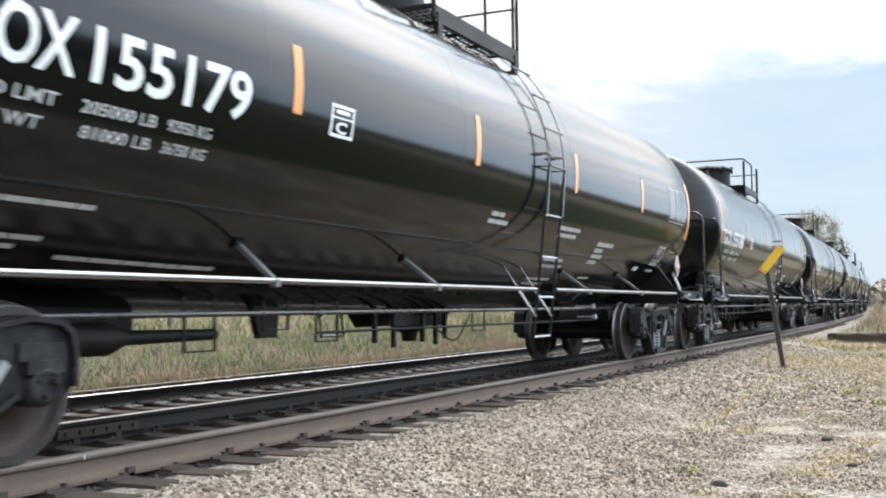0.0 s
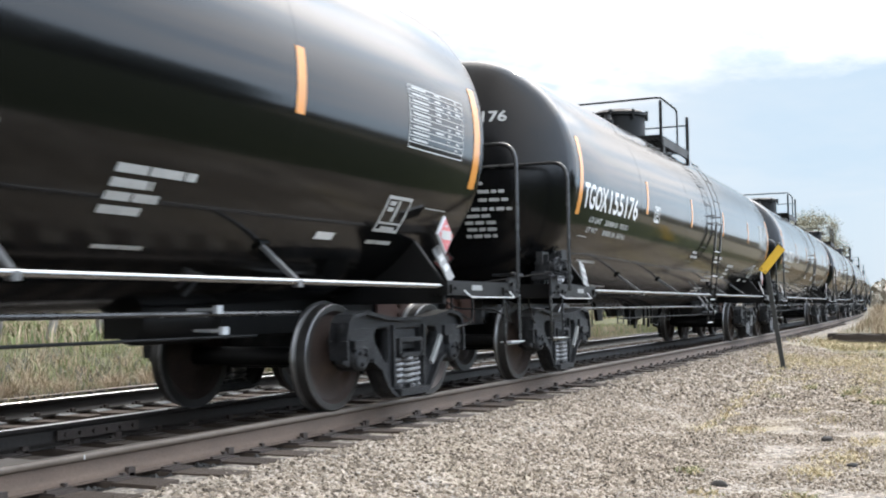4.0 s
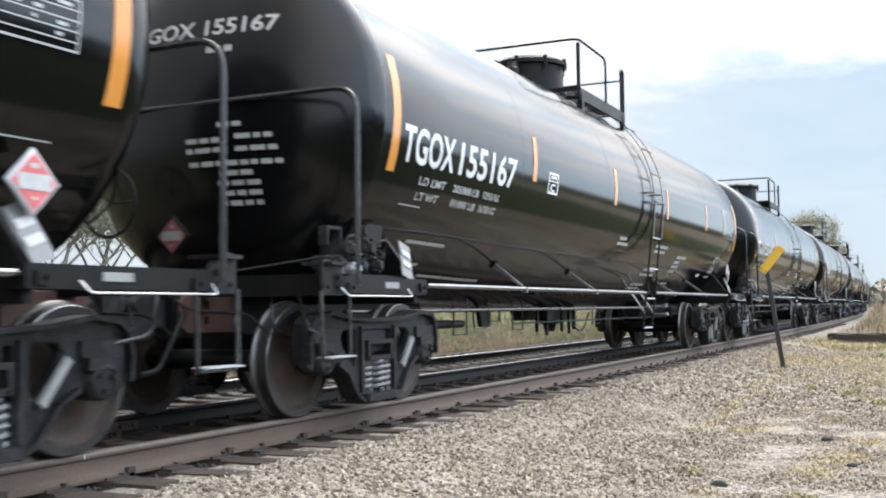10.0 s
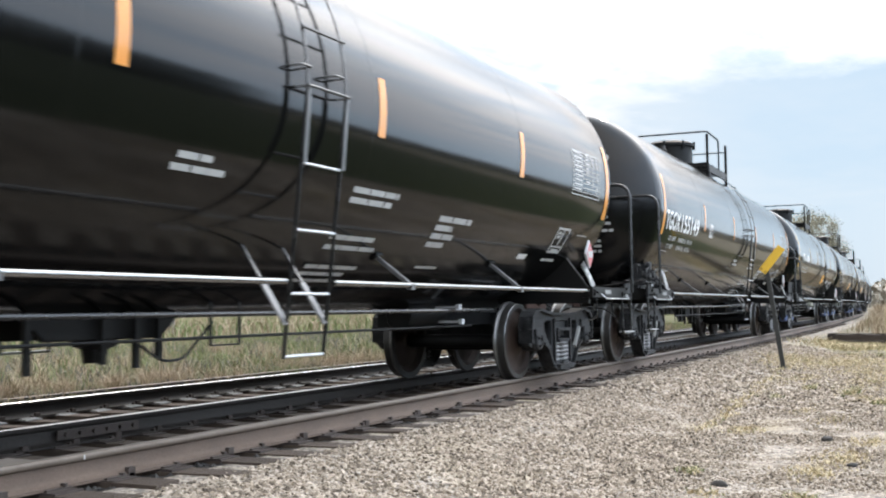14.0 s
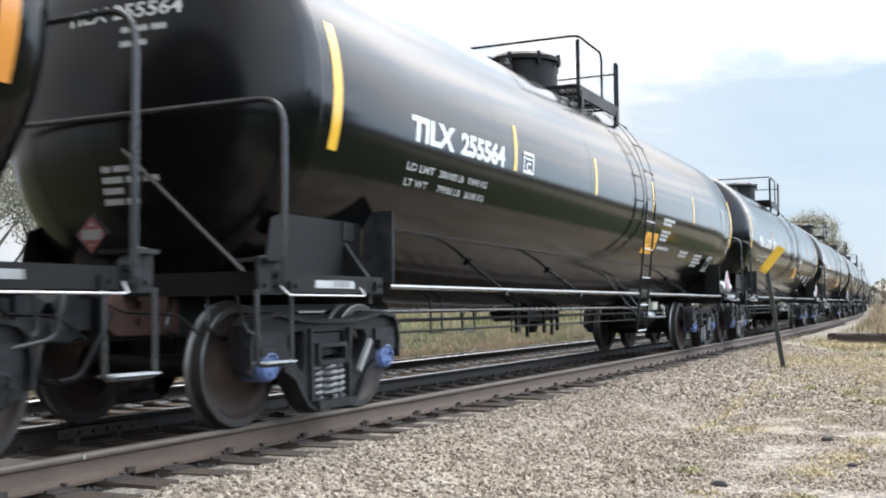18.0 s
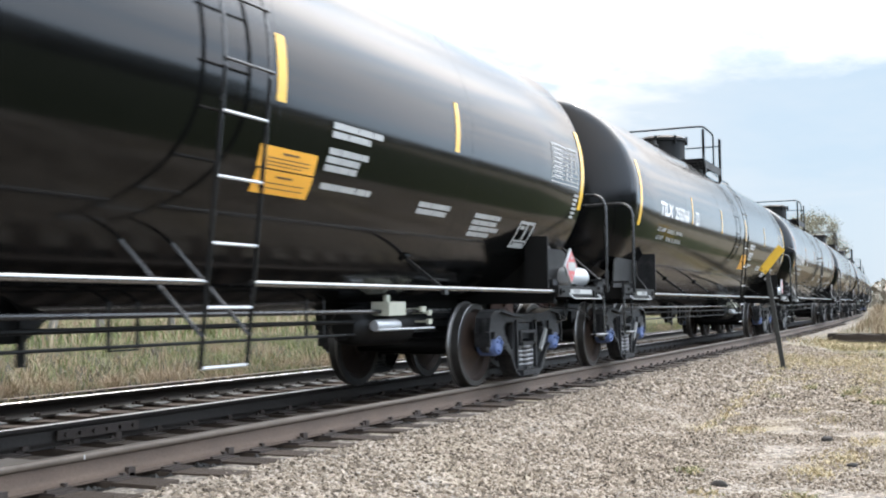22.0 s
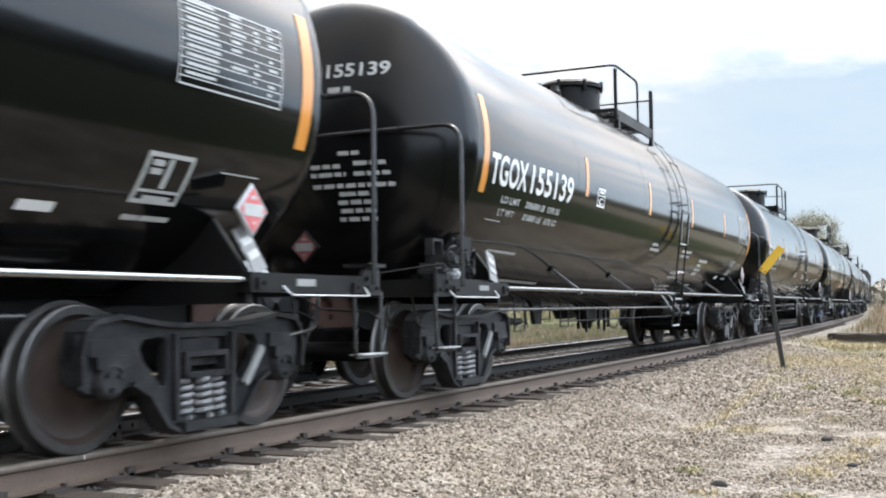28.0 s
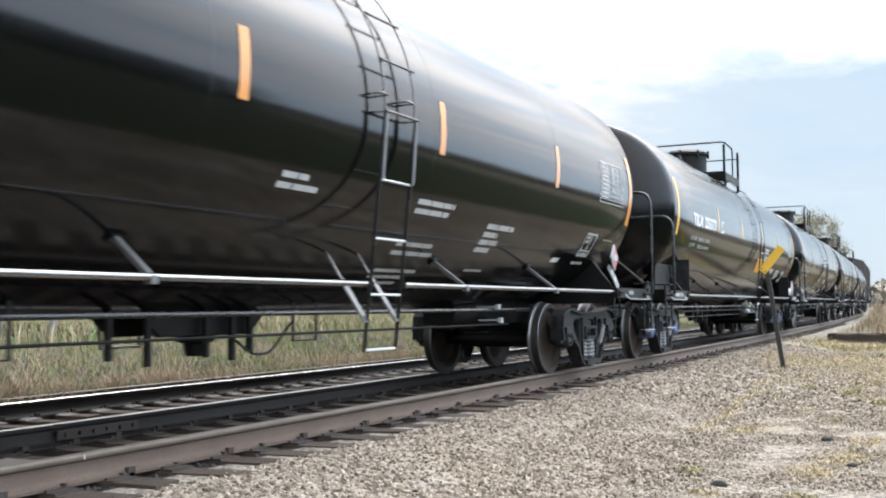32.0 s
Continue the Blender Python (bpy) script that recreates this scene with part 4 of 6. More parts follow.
    bars(bm, -0.65, -0.12, -29.0, 0.055, 8)
    bars(bm, 1.5, 2.26, -26.8, 0.06, 9)
    bars(bm, 1.5, 2.18, -30.0, 0.06, 10)
    bars(bm, 1.5, 2.2, -42.0, 0.055, 11)
    bars(bm, 1.5, 2.3, -45.5, 0.055, 12)
    for i, a in enumerate((-53, -56, -59)):
        bars(bm, 1.45, 2.25 - 0.1 * i, a, 0.05, 13 + i)
    for i, a in enumerate((-31.6, -35.0, -38.2, -41.6)):
        bars(bm, 3.16, (3.87, 3.52, 3.62, 3.52)[i], a, 0.07, 16 + i)
    bars(bm, 3.3, 3.75, -51, 0.04, 20)
    bars(bm, 6.32, 6.77, -44, 0.05, 21)
    tagged(part("small_stencil", bm, DULL_WHITE, car, "rows of small white stencilled lines"), kind="stuff")
    bm = bmesh.new()
    outline(bm, 6.3, 6.72, -39.2, -26.2, 0.03)
    patch(bm, 6.33, 6.69, -36.2, -35.4)
    patch(bm, 6.5, 6.54, -35, -27.5)
    bars(bm, 6.36, 6.46, -29.5, 0.05, 22)
    bars(bm, 6.36, 6.46, -31.6, 0.05, 23)
    patch(bm, 6.4, 6.64, -38.4, -37.0)
    part("test_label", bm, DULL_WHITE, car, "white framed test label")
    bm = bmesh.new()
    patch(bm, 5.52, 5.78, -43.6, -41.0)
    part("white_label", bm, WHITE_PAINT, car)
    bm = bmesh.new()
    outline(bm, 6.38, 7.43, -10.2, 10.5, 0.012)
    rnd = random.Random(5)
    for i in range(9):
        a = -8.2 + 2.1 * i
        patch(bm, 6.39, 7.42, a - 0.15, a + 0.15)
        for y0, y1, p in ((6.42, 6.79, 0.9), (6.85, 7.05, 0.7), (7.09, 7.21, 0.8), (7.25, 7.39, 0.8)):
            if rnd.random() < p:
                patch(bm, y0 + 0.02, y1 - rnd.uniform(0.02, 0.08), a + 0.6, a + 1.35)
    part("data_table", bm, DULL_WHITE, car, "white stencilled table of test dates")
    bm = bmesh.new()
    patch(bm, -7.3, -6.9, -28.9, -28.5)
    patch(bm, 7.0, 7.4, -28.9, -28.5)
    part("paint_line", bm, DULL_WHITE, car)
    # heads
    bm = bmesh.new()
    for i, (x0, x1, z) in enumerate(((0.3, 0.52, 2.34), (0.0, 0.33, 2.22), (0.46, 0.78, 2.24), (0.0, 0.38, 2.14), (0.46, 0.82, 2.14), (0.02, 0.86, 2.03),
                                     (0.3, 0.6, 1.95), (0.28, 0.66, 1.87), (0.3, 0.66, 1.79), (0.28, 0.66, 1.71))):
        head_bars(bm, SIZE_A, x0, x1, z, 0.04, 40 + i)
    head_bars(bm, SIZE_A, 0.18, 0.42, 2.96, 0.055, 60)
    tagged(part("head_stencil", bm, HEAD_WHITE, car, "rows of small white stencils on the tank head"), kind="stuff")
    # placards and card holders at the ends
    build_placard(car, Matrix.Translation((1.44, 7.2, 1.53)), radians(3), 0.155)
    build_placard(car, Matrix.Translation((0.14, -8.80, 1.45)), radians(-90), 0.135, (FRAME_BLACK, SHADED_RED, SHADED_WHITE))
    for y, s in ((7.2, 1), (-7.32, -1)):
        bm = bmesh.new()
        strap(bm, (1.46, y + s * 0.06, 1.12), (1.36, y - s * 0.06, 1.42), 0.17, 0.012, (0, 1, 0))
        plate_ob = part("card_holder", bm, PIPE_GREY, car, "pale metal card holder plate")
        bm = bmesh.new()
        for k in (0.3, 0.6):
            a = Vector((1.46, y + s * 0.06, 1.12)).lerp(Vector((1.36, y - s * 0.06, 1.42)), k)
            b = Vector((1.46, y + s * 0.06, 1.12)).lerp(Vector((1.36, y - s * 0.06, 1.42)), k + 0.16)
            strap(bm, a + Vector((0.012, 0, 0.004)), b + Vector((0.012, 0, 0.004)), 0.13, 0.004, (0, 1, 0))
        part("paper_card", bm, DULL_WHITE, plate_ob)
    # brake valve set on the end platform
    bm = bmesh.new()
    box(bm, 0.95, 1.40, -8.25, -7.35, 1.10, 1.14)
    part("valve_shelf", bm, FRAME_BLACK, car)

    def valve(y, z, body, flange, deep, mat):
        """A cast valve portion: a squat body, a flanged face with a ring of bolts, and its foot."""
        bm = bmesh.new()
        at = Matrix.Translation((1.16, y, z))
        box(bm, -0.10, deep * 0.4, -body, body, -body * 1.1, body * 1.1, at)
        lathe(bm, [(0.0, flange * 0.8), (deep * 0.5, flange * 0.8), (deep * 0.52, flange), (deep * 0.75, flange), (deep * 0.78, flange * 0.62), (deep, flange * 0.5), (deep, 0)], 14, at)
        for k in range(6):
            a = k * math.tau / 6 + 0.3
            lathe(bm, [(deep * 0.74, 0.011), (deep * 0.92, 0.011), (deep * 0.92, 0)], 6, at @ Matrix.Translation((0, flange * 0.83 * math.cos(a), flange * 0.83 * math.sin(a))))
        box(bm, 1.08, 1.16, y - body * 0.6, y + body * 0.6, 1.13, z)
        part("brake_valve", bm, mat, car, "cast brake valve body")

    for y, z, body, flange, deep, mat in ((-8.19, 1.24, 0.05, 0.055, 0.16, CAST_GREY), (-8.05, 1.33, 0.075, 0.085, 0.2, CAST_GREY), (-8.03, 1.19, 0.05, 0.05, 0.22, GALVANISED),
                                          (-7.87, 1.22, 0.06, 0.065, 0.18, CAST_GREY), (-7.76, 1.36, 0.075, 0.085, 0.19, CAST_GREY), (-7.66, 1.23, 0.06, 0.07, 0.21, CAST_GREY),
                                          (-7.54, 1.31, 0.05, 0.055, 0.16, FRAME_BLACK), (-7.78, 1.50, 0.045, 0.05, 0.13, CAST_GREY)):
        valve(y, z, body, flange, deep, mat)
    bm = bmesh.new()
    for y0, y1, z0, z1 in ((-8.24, -8.02, 1.50, 1.525), (-8.24, -8.215, 1.37, 1.50), (-8.045, -8.02, 1.42, 1.50)):
        box(bm, 1.12, 1.2, y0, y1, z0, z1)
    part("valve_bracket", bm, CAST_GREY, car)
    for i, (y0, y1, z1) in enumerate(((-8.12, -7.9, 1.44), (-7.95, -7.7, 1.3), (-7.62, -7.45, 1.42), (-7.7, -7.5, 1.27))):
        bm = bmesh.new()
        pipe(bm, rounded([(1.2, y0, 1.14), (1.3, y0 + 0.02, z1), (1.3, y1, z1 + 0.03), (1.22, y1 + 0.03, 1.16)], 0.06, 4), 0.011, 6)
        part("valve_pipe", bm, PIPE_BLACK if i % 2 else CAST_GREY, car)
    bm = bmesh.new()
    plate(bm, [(-7.78, 1.40), (-7.38, 1.40), (-7.36, 1.63), (-7.46, 1.62), (-7.70, 1.52)], 1.18, 1.21)
    part("gusset", bm, FRAME_BLACK, car)
    # brake rod line and hand wheel behind the handrail
    bm = bmesh.new()
    at = Matrix.Translation((-0.55, -8.72, 1.75)) @ Matrix.Rotation(-math.pi / 2, 4, "Z")
    pipe(bm, [at @ Vector((0.03, 0.28 * math.cos(a * math.tau / 20), 0.28 * math.sin(a * math.tau / 20))) for a in range(20)], 0.014, 6, closed=True)
    for a in range(5):
        pipe(bm, [at @ Vector((0, 0, 0)), at @ Vector((0.03, 0.28 * math.cos(a * math.tau / 5), 0.28 * math.sin(a * math.tau / 5)))], 0.01, 5)
    part("hand_brake_wheel", bm, FRAME_BLACK, car)
    bm = bmesh.new()
    pipe(bm, rounded([(-1.4, -8.6, 1.16), (0.4, -8.78, 1.13), (1.42, -8.6, 1.26)], 0.2), 0.009, 5)
    part("release_rod", bm, PIPE_BLACK, car)
    return car


def tank_car_yellow():
    """The type with yellow tape, gusset plates and an air tank on the end platform."""
    car = car_base("tank_car")
    build_tank(car, "glossy black tank shell with mirrored sky", SIZE_B)
    build_frame(car)
    build_end_rails(car, -8.63, 8.63, 2.30)
    for y in (-HALF_TC, HALF_TC):
        build_bogie(car, y, True)
    build_side_pipe(car, -6.9, 7.2, (0.83, 1.31), 1.045)
    for y in (-4.4, -1.95, 4.22):
        build_brace(car, y, 1.03, y + 0.02, 0.026, PIPE_BLACK)
    build_ladder(car, 0.84, 0.48, (0.505, 0.885, 1.29, 1.71, 2.12), 0.50, (), 0.2)
    for s in (1, -1):
        bm = bmesh.new()
        for k in (0.84, 1.32):
            pipe(bm, [(s * 1.0, k - 0.3, 1.34), (s * 1.43, k, 0.70)], 0.014, 6)
            part("ladder_strut", bm, PIPE_BLACK, car)
            bm = bmesh.new()
    build_top(car, -0.45, 0.67, 1.50, 0.03, 1.0, 4.67)
    build_underside(car, "b")
    for y, a, b, w in ((-7.80, -17, 20, 0.13), (-4.20, -7.5, 10.5, 0.09), (-1.37, -7.5, 10.5, 0.09), (1.58, -7.4, 10.5, 0.11), (4.41, -7, 10.5, 0.09), (7.97, -17, 20, 0.12)):
        bm = bmesh.new()
        patch(bm, y - w / 2, y + w / 2, a, b)
        part("reflective_tape", bm, YELLOW_TAPE, car, "vertical yellow reflective tape strip")
    for text, y0, y1, a0, a1 in (("LD LMT", -6.58, -6.05, -17.2, -14.7), ("206100 LB", -5.95, -5.42, -17.2, -14.7), ("93490 KG", -5.32, -4.86, -17.2, -14.7),
                                 ("LT WT", -6.56, -6.12, -22.3, -19.8), ("79900 LB", -5.92, -5.42, -22.3, -19.8), ("36240 KG", -5.32, -4.86, -22.3, -19.8)):
        part("weight_stencil", wrap_text(text, y0, y1, a0, a1, 0.02), DULL_WHITE, car, smooth=0)
    bm = bmesh.new()
    outline(bm, -3.97, -3.66, -7.2, 1.4, 0.03)
    patch(bm, -3.92, -3.71, -1.6, -0.9)
    part("notice_frame", bm, WHITE_PAINT, car)
    part("notice_letter", wrap_text("C", -3.89, -3.75, -6.2, -2.6, 0.03), WHITE_PAINT, car, smooth=0)
    bm = bmesh.new()
    patch(bm, 1.46, 2.17, -24.6, -18.9, lean=-0.02)
    patch(bm, 1.48, 2.18, -31.4, -25.0)
    panel = part("notice_panel", bm, PANEL_ORANGE, car, "orange painted notice panel of two fields")
    bm = bmesh.new()
    for y0, y1, a in ((1.72, 1.92, -20.6), (1.55, 2.08, -21.9), (1.55, 2.08, -22.9), (1.55, 2.0, -23.8), (1.72, 1.92, -26.8), (1.54, 2.1, -28.4), (1.54, 2.1, -29.8)):
        d = 0.5 if y1 - y0 < 0.3 else 0.22
        patch(bm, y0, y1, a, a + d, SKIN + 0.004)
    part("panel_print", bm, RUST_RAIL, panel, "brown print lines")
    bm = bmesh.new()
    for i, (y0, y1, a) in enumerate(((2.28, 3.03, -10.4), (2.28, 2.85, -12.9), (2.28, 2.86, -17.6), (2.27, 2.75, -20.0), (2.27, 2.74, -22.4), (2.3, 3.05, -27.6),
                                     (3.92, 4.56, -27.8), (3.92, 4.52, -30.2), (5.14, 5.78, -28.4), (5.14, 5.76, -31.0), (5.14, 5.85, -33.4), (5.15, 5.7, -35.8))):
        bars(bm, y0, y1, a, 0.06, 70 + i, 0.12)
    for i in range(6):
        patch(bm, 7.72, 7.88 - 0.02 * (i % 3), -11.6 - 2.0 * i, -10.4 - 2.0 * i)
    tagged(part("small_stencil", bm, DULL_WHITE, car, "rows of small white stencilled lines"), kind="stuff")
    bm = bmesh.new()
    outline(bm, 6.34, 6.78, -39.0, -26.6, 0.035)
    patch(bm, 6.38, 6.75, -36.0, -35.2)
    patch(bm, 6.56, 6.61, -35, -28)
    bars(bm, 6.40, 6.52, -30.2, 0.05, 92)
    bars(bm, 6.42, 6.72, -38.0, 0.05, 93)
    part("test_label", bm, DULL_WHITE, car, "white framed test label")
    bm = bmesh.new()
    outline(bm, 6.92, 7.82, -7.4, 9.5, 0.012)
    rnd = random.Random(8)
    for i in range(8):
        a = -5.4 + 2.0 * i
        patch(bm, 6.93, 7.81, a - 0.15, a + 0.15)
        for y0, y1, p in ((6.95, 7.3, 0.9), (7.35, 7.48, 0.7), (7.52, 7.62, 0.8), (7.68, 7.79, 0.8)):
            if rnd.random() < p:
                patch(bm, y0 + 0.015, y1 - rnd.uniform(0.015, 0.05), a + 0.55, a + 1.25)
    part("data_table", bm, DULL_WHITE, car, "white stencilled table of test dates")
    bm = bmesh.new()
    for i, (x0, x1, z) in enumerate(((0.1, 0.5, 2.93), (0.1, 0.34, 2.82), (-0.1, 0.2, 1.90), (-0.1, 0.42, 1.82), (-0.1, 0.12, 1.74), (-0.1, 0.25, 1.66))):
        head_bars(bm, SIZE_B, x0, x1, z, 0.045, 100 + i)
    tagged(part("head_stencil", bm, HEAD_WHITE, car, "rows of small white stencils on the tank head"), kind="stuff")
    # gusset plates at the four corners
    for e in (-1, 1):
        for s in (1, -1):
            bm = bmesh.new()
            line = [(e * 6.95, 1.10), (e * 6.95, 1.62), (e * 7.5, 1.74), (e * 8.2, 1.52), (e * 8.3, 1.10)]
            plate(bm, line, s * 1.18, s * 1.205)
            part("gusset_plate", bm, FRAME_BLACK, car, "black five-sided gusset plate")
            bm = bmesh.new()
            box(bm, s * 1.19, s * 1.47, e * 6.86 - 0.012, e * 6.86 + 0.012, 1.08, 1.67)
            part("end_flange", bm, CAST_GREY if s > 0 and e < 0 else FRAME_BLACK, car, "edge flange of the gusset")
            bm = bmesh.new()
            box(bm, s * 1.205, s * 1.22, e * 7.15 - 0.08, e * 7.15 + 0.08, 1.42, 1.56, )
            part("lifting_pad", bm, PIPE_BLACK, car)
        bm = bmesh.new()
        pipe(bm, [(1.25, e * 8.56, 1.1), (0.15, e * 8.58, 2.05)], 0.018, 6)
        part("diagonal_stay", bm, PIPE_BLACK, car)
    bm = bmesh.new()
    at = Matrix.Translation((1.28, 0.4, 1.235)) @ Matrix.Rotation(math.pi / 2, 4, "Z")
    lathe(bm, [(7.46, 0), (7.47, 0.08), (7.53, 0.125), (8.1, 0.125), (8.16, 0.10), (8.2, 0.04), (8.2, 0)], 20, at)
    part("air_tank", bm, SILVER, car, "silver painted air tank")
    bm = bmesh.new()
    for y in (8.0, 8.45):
        box(bm, 1.16, 1.40, y - 0.02, y + 0.02, 1.10, 1.14)
    part("tank_saddle", bm, FRAME_BLACK, car)
    build_placard(car, Matrix.Translation((1.50, 7.56, 1.345)), radians(0), 0.19)
    build_placard(car, Matrix.Translation((0.05, -8.78, 1.42)), radians(-90), 0.135, (FRAME_BLACK, SHADED_RED, SHADED_WHITE))
    bm = bmesh.new()
    for y0, y1 in ((-8.1, -7.55), (7.52, 7.72), (7.76, 8.3)):
        box(bm, 1.50, 1.504, y0, y1, 1.02, 1.075)
    part("sill_stencil", bm, DULL_WHITE, car)
    bm = bmesh.new()
    box(bm, 1.32, 1.42, 7.14, 7.28, 1.10, 1.19)
    part("junction_box", bm, CAST_GREY, car)
    return car


def number_parts(mark, number, kind):
    """The lettering that sets a car apart: on its side and on its head."""
    car = None
    if kind == "a":
        return [part("reporting_mark", wrap_text(mark, -7.50, -6.48, -15.0, -3.0, 0.02), WHITE_PAINT, car, "large white stencilled letters", 0),
                part("car_number", wrap_text(number, -6.36, -4.94, -15.0, -3.0, 0.02), WHITE_PAINT, car, "large white stencilled digits", 0),
                part("head_number", head_text(mark + " " + number, SIZE_A, -0.62, 0.80, 3.11, 3.25, 0.02), DULL_WHITE, car, "", 0)]
    return [part("reporting_mark", wrap_text(mark, -6.60, -5.72, -7.6, 0.6, 0.045), WHITE_PAINT, car, "large white stencilled letters", 0),
                part("car_number", wrap_text(number, -5.58, -4.50, -7.6, 0.6, 0.045), WHITE_PAINT, car, "large white stencilled digits", 0),
                part("head_number", head_text(mark + " " + number, SIZE_B, -0.48, 0.62, 3.04, 3.16, 0.02), DULL_WHITE, car, "", 0)]


# ---- ground and track ----
PROFILE = ((-900, -0.5), (-60, -0.55), (-14, -0.55), (-8, -0.5), (-6.4, -0.42), (-5.5, -0.30), (-4.0, -0.285), (-2.6, -0.29), (-2.1, -0.33), (-1.65, -0.26), (0, -0.245),
           (0.85, -0.225), (1.0, -0.208), (1.45, -0.206), (1.85, -0.25), (2.95, -0.45), (6, -0.46), (14, -0.45), (60, -0.4), (900, -0.3))
SECOND, SECOND_Z, RAIL_IN = -4.0, -0.06, 0.7175


def ground_z(off):
    return float(np.interp(off, [p[0] for p in PROFILE], [p[1] for p in PROFILE]))


def swell(p):
    """Small unevenness of the ground."""
    return 0.05 * noise.noise(p * 0.6) + 0.02 * noise.noise(p * 2.1)


def build_ground():
    offs = [-900, -300, -120, -60, -35, -20, -14, -11, -8, -7, -6.4, -5.5, -4.8, -4, -3.2, -2.6, -2.1, -1.65, -1, 0, 0.85, 1, 1.45, 1.85, 2.2, 2.6, 2.95, 3.4, 4, 4.6, 5.3, 6,
            7, 9, 11, 14, 20, 35, 60, 120, 300, 900]
    ss = [-800, -400, -150, -60, -30, -15, -8, -4] + list(np.arange(0, 40, 0.8)) + list(np.arange(40, 130, 4)) + [150, 200, 300, 450, 700, 1100]
    bm = bmesh.new()
    rows = []
    for s in ss:
        row = []
        for o in offs:
            p = on_track(s, o, ground_z(o))
            if 1.9 < o < 60 or -60 < o < -6:
                p.z += swell(p)
            row.append(bm.verts.new(p))
        rows.append(row)
    for s, a, b in zip(ss, rows, rows[1:]):
        for i in range(len(offs) - 1):
            f = bm.faces.new((a[i], a[i + 1], b[i + 1], b[i]))
            o = offs[i]
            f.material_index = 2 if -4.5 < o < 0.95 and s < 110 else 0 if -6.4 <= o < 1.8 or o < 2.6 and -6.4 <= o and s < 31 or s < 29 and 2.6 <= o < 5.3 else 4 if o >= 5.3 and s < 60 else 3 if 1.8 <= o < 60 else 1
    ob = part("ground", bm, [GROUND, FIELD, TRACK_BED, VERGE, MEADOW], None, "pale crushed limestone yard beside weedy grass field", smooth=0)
    tagged(ob, category="ground", kind="structure")


def chips(name, spots, sizes, mat, label, seed, squash=0.75):
    """Many angular stones as one loose heap: spots is an array of places."""
    rng = np.random.default_rng(seed)
    n = len(spots)
    base = np.array([(1, 0, 0), (-1, 0, 0), (0, 1, 0), (0, -1, 0), (0, 0, 1), (0, 0, -1)], float)
    faces = np.array([(0, 2, 4), (2, 1, 4), (1, 3, 4), (3, 0, 4), (2, 0, 5), (1, 2, 5), (3, 1, 5), (0, 3, 5)])
    v = base[None] * rng.uniform(0.6, 1.3, (n, 6, 1)) + rng.normal(0, 0.22, (n, 6, 3))
    a = rng.uniform(0, math.tau, n)
    b = rng.uniform(-0.9, 0.9, n)
    ca, sa, cb, sb = np.cos(a), np.sin(a), np.cos(b), np.sin(b)
    y, z = v[:, :, 1] * cb[:, None] - v[:, :, 2] * sb[:, None], v[:, :, 1] * sb[:, None] + v[:, :, 2] * cb[:, None]
    x = v[:, :, 0].copy()
    v = np.stack([x * ca[:, None] - y * sa[:, None], x * sa[:, None] + y * ca[:, None], z * squash], 2) * np.asarray(sizes)[:, None, None] + np.asarray(spots)[:, None]
    me = bpy.data.meshes.new(name)
    me.from_pydata(v.reshape(-1, 3), [], (faces[None] + (np.arange(n) * 6)[:, None, None]).reshape(-1, 3))
    me.materials.append(mat)
    return tagged(new(name, me), label, "gravel", kind="stuff")


def scatter(seed, n, s0, s1, o0, o1, lift=0.0):
    rng = np.random.default_rng(seed)
    s, o = rng.uniform(s0, s1, n), rng.uniform(o0, o1, n)
    turn = np.interp(s, LINE_S, _turn)
    z = np.interp(o, [p[0] for p in PROFILE], [p[1] for p in PROFILE])
    spots = np.stack([np.interp(s, LINE_S, LINE_X) + o * np.cos(turn), np.interp(s, LINE_S, LINE_Y) + o * np.sin(turn), z], 1)
    if o1 > 1.9 or o0 < -6:
        rough = np.array([swell(Vector(p)) for p in spots])
        spots[:, 2] += np.where(o > 2.2, rough, np.where((o > 1.85), rough * (o - 1.85) / 0.35, np.where(o < -6.4, rough, 0)))
    spots[:, 2] += lift
    return spots, rng


def blades(name, spots, heights, mat, label, seed, width=0.012, bend=0.35):
    """Grass: a bent strip for each spot."""
    rng = np.random.default_rng(seed)
    n = len(spots)
    a, h = rng.uniform(0, math.tau, n), np.asarray(heights)
    side = np.stack([np.cos(a), np.sin(a), np.zeros(n)], 1) * (width * (0.5 + h))[:, None]
    fall = rng.normal(0, bend, (n, 2)) * h[:, None]
    p = np.asarray(spots)
    mid = p + np.stack([fall[:, 0] * 0.3, fall[:, 1] * 0.3, h * 0.6], 1)
    tip = p + np.stack([fall[:, 0], fall[:, 1], h], 1)
    v = np.stack([p - side, p + side, mid - side * 0.7, mid + side * 0.7, tip], 1)
    f = np.array([(0, 1, 3), (0, 3, 2), (2, 3, 4)])[None] + (np.arange(n) * 5)[:, None, None]
    me = bpy.data.meshes.new(name)
    me.from_pydata(v.reshape(-1, 3), [], f.reshape(-1, 3))
    me.materials.append(mat)
    return tagged(new(name, me), label, "grass", kind="stuff")


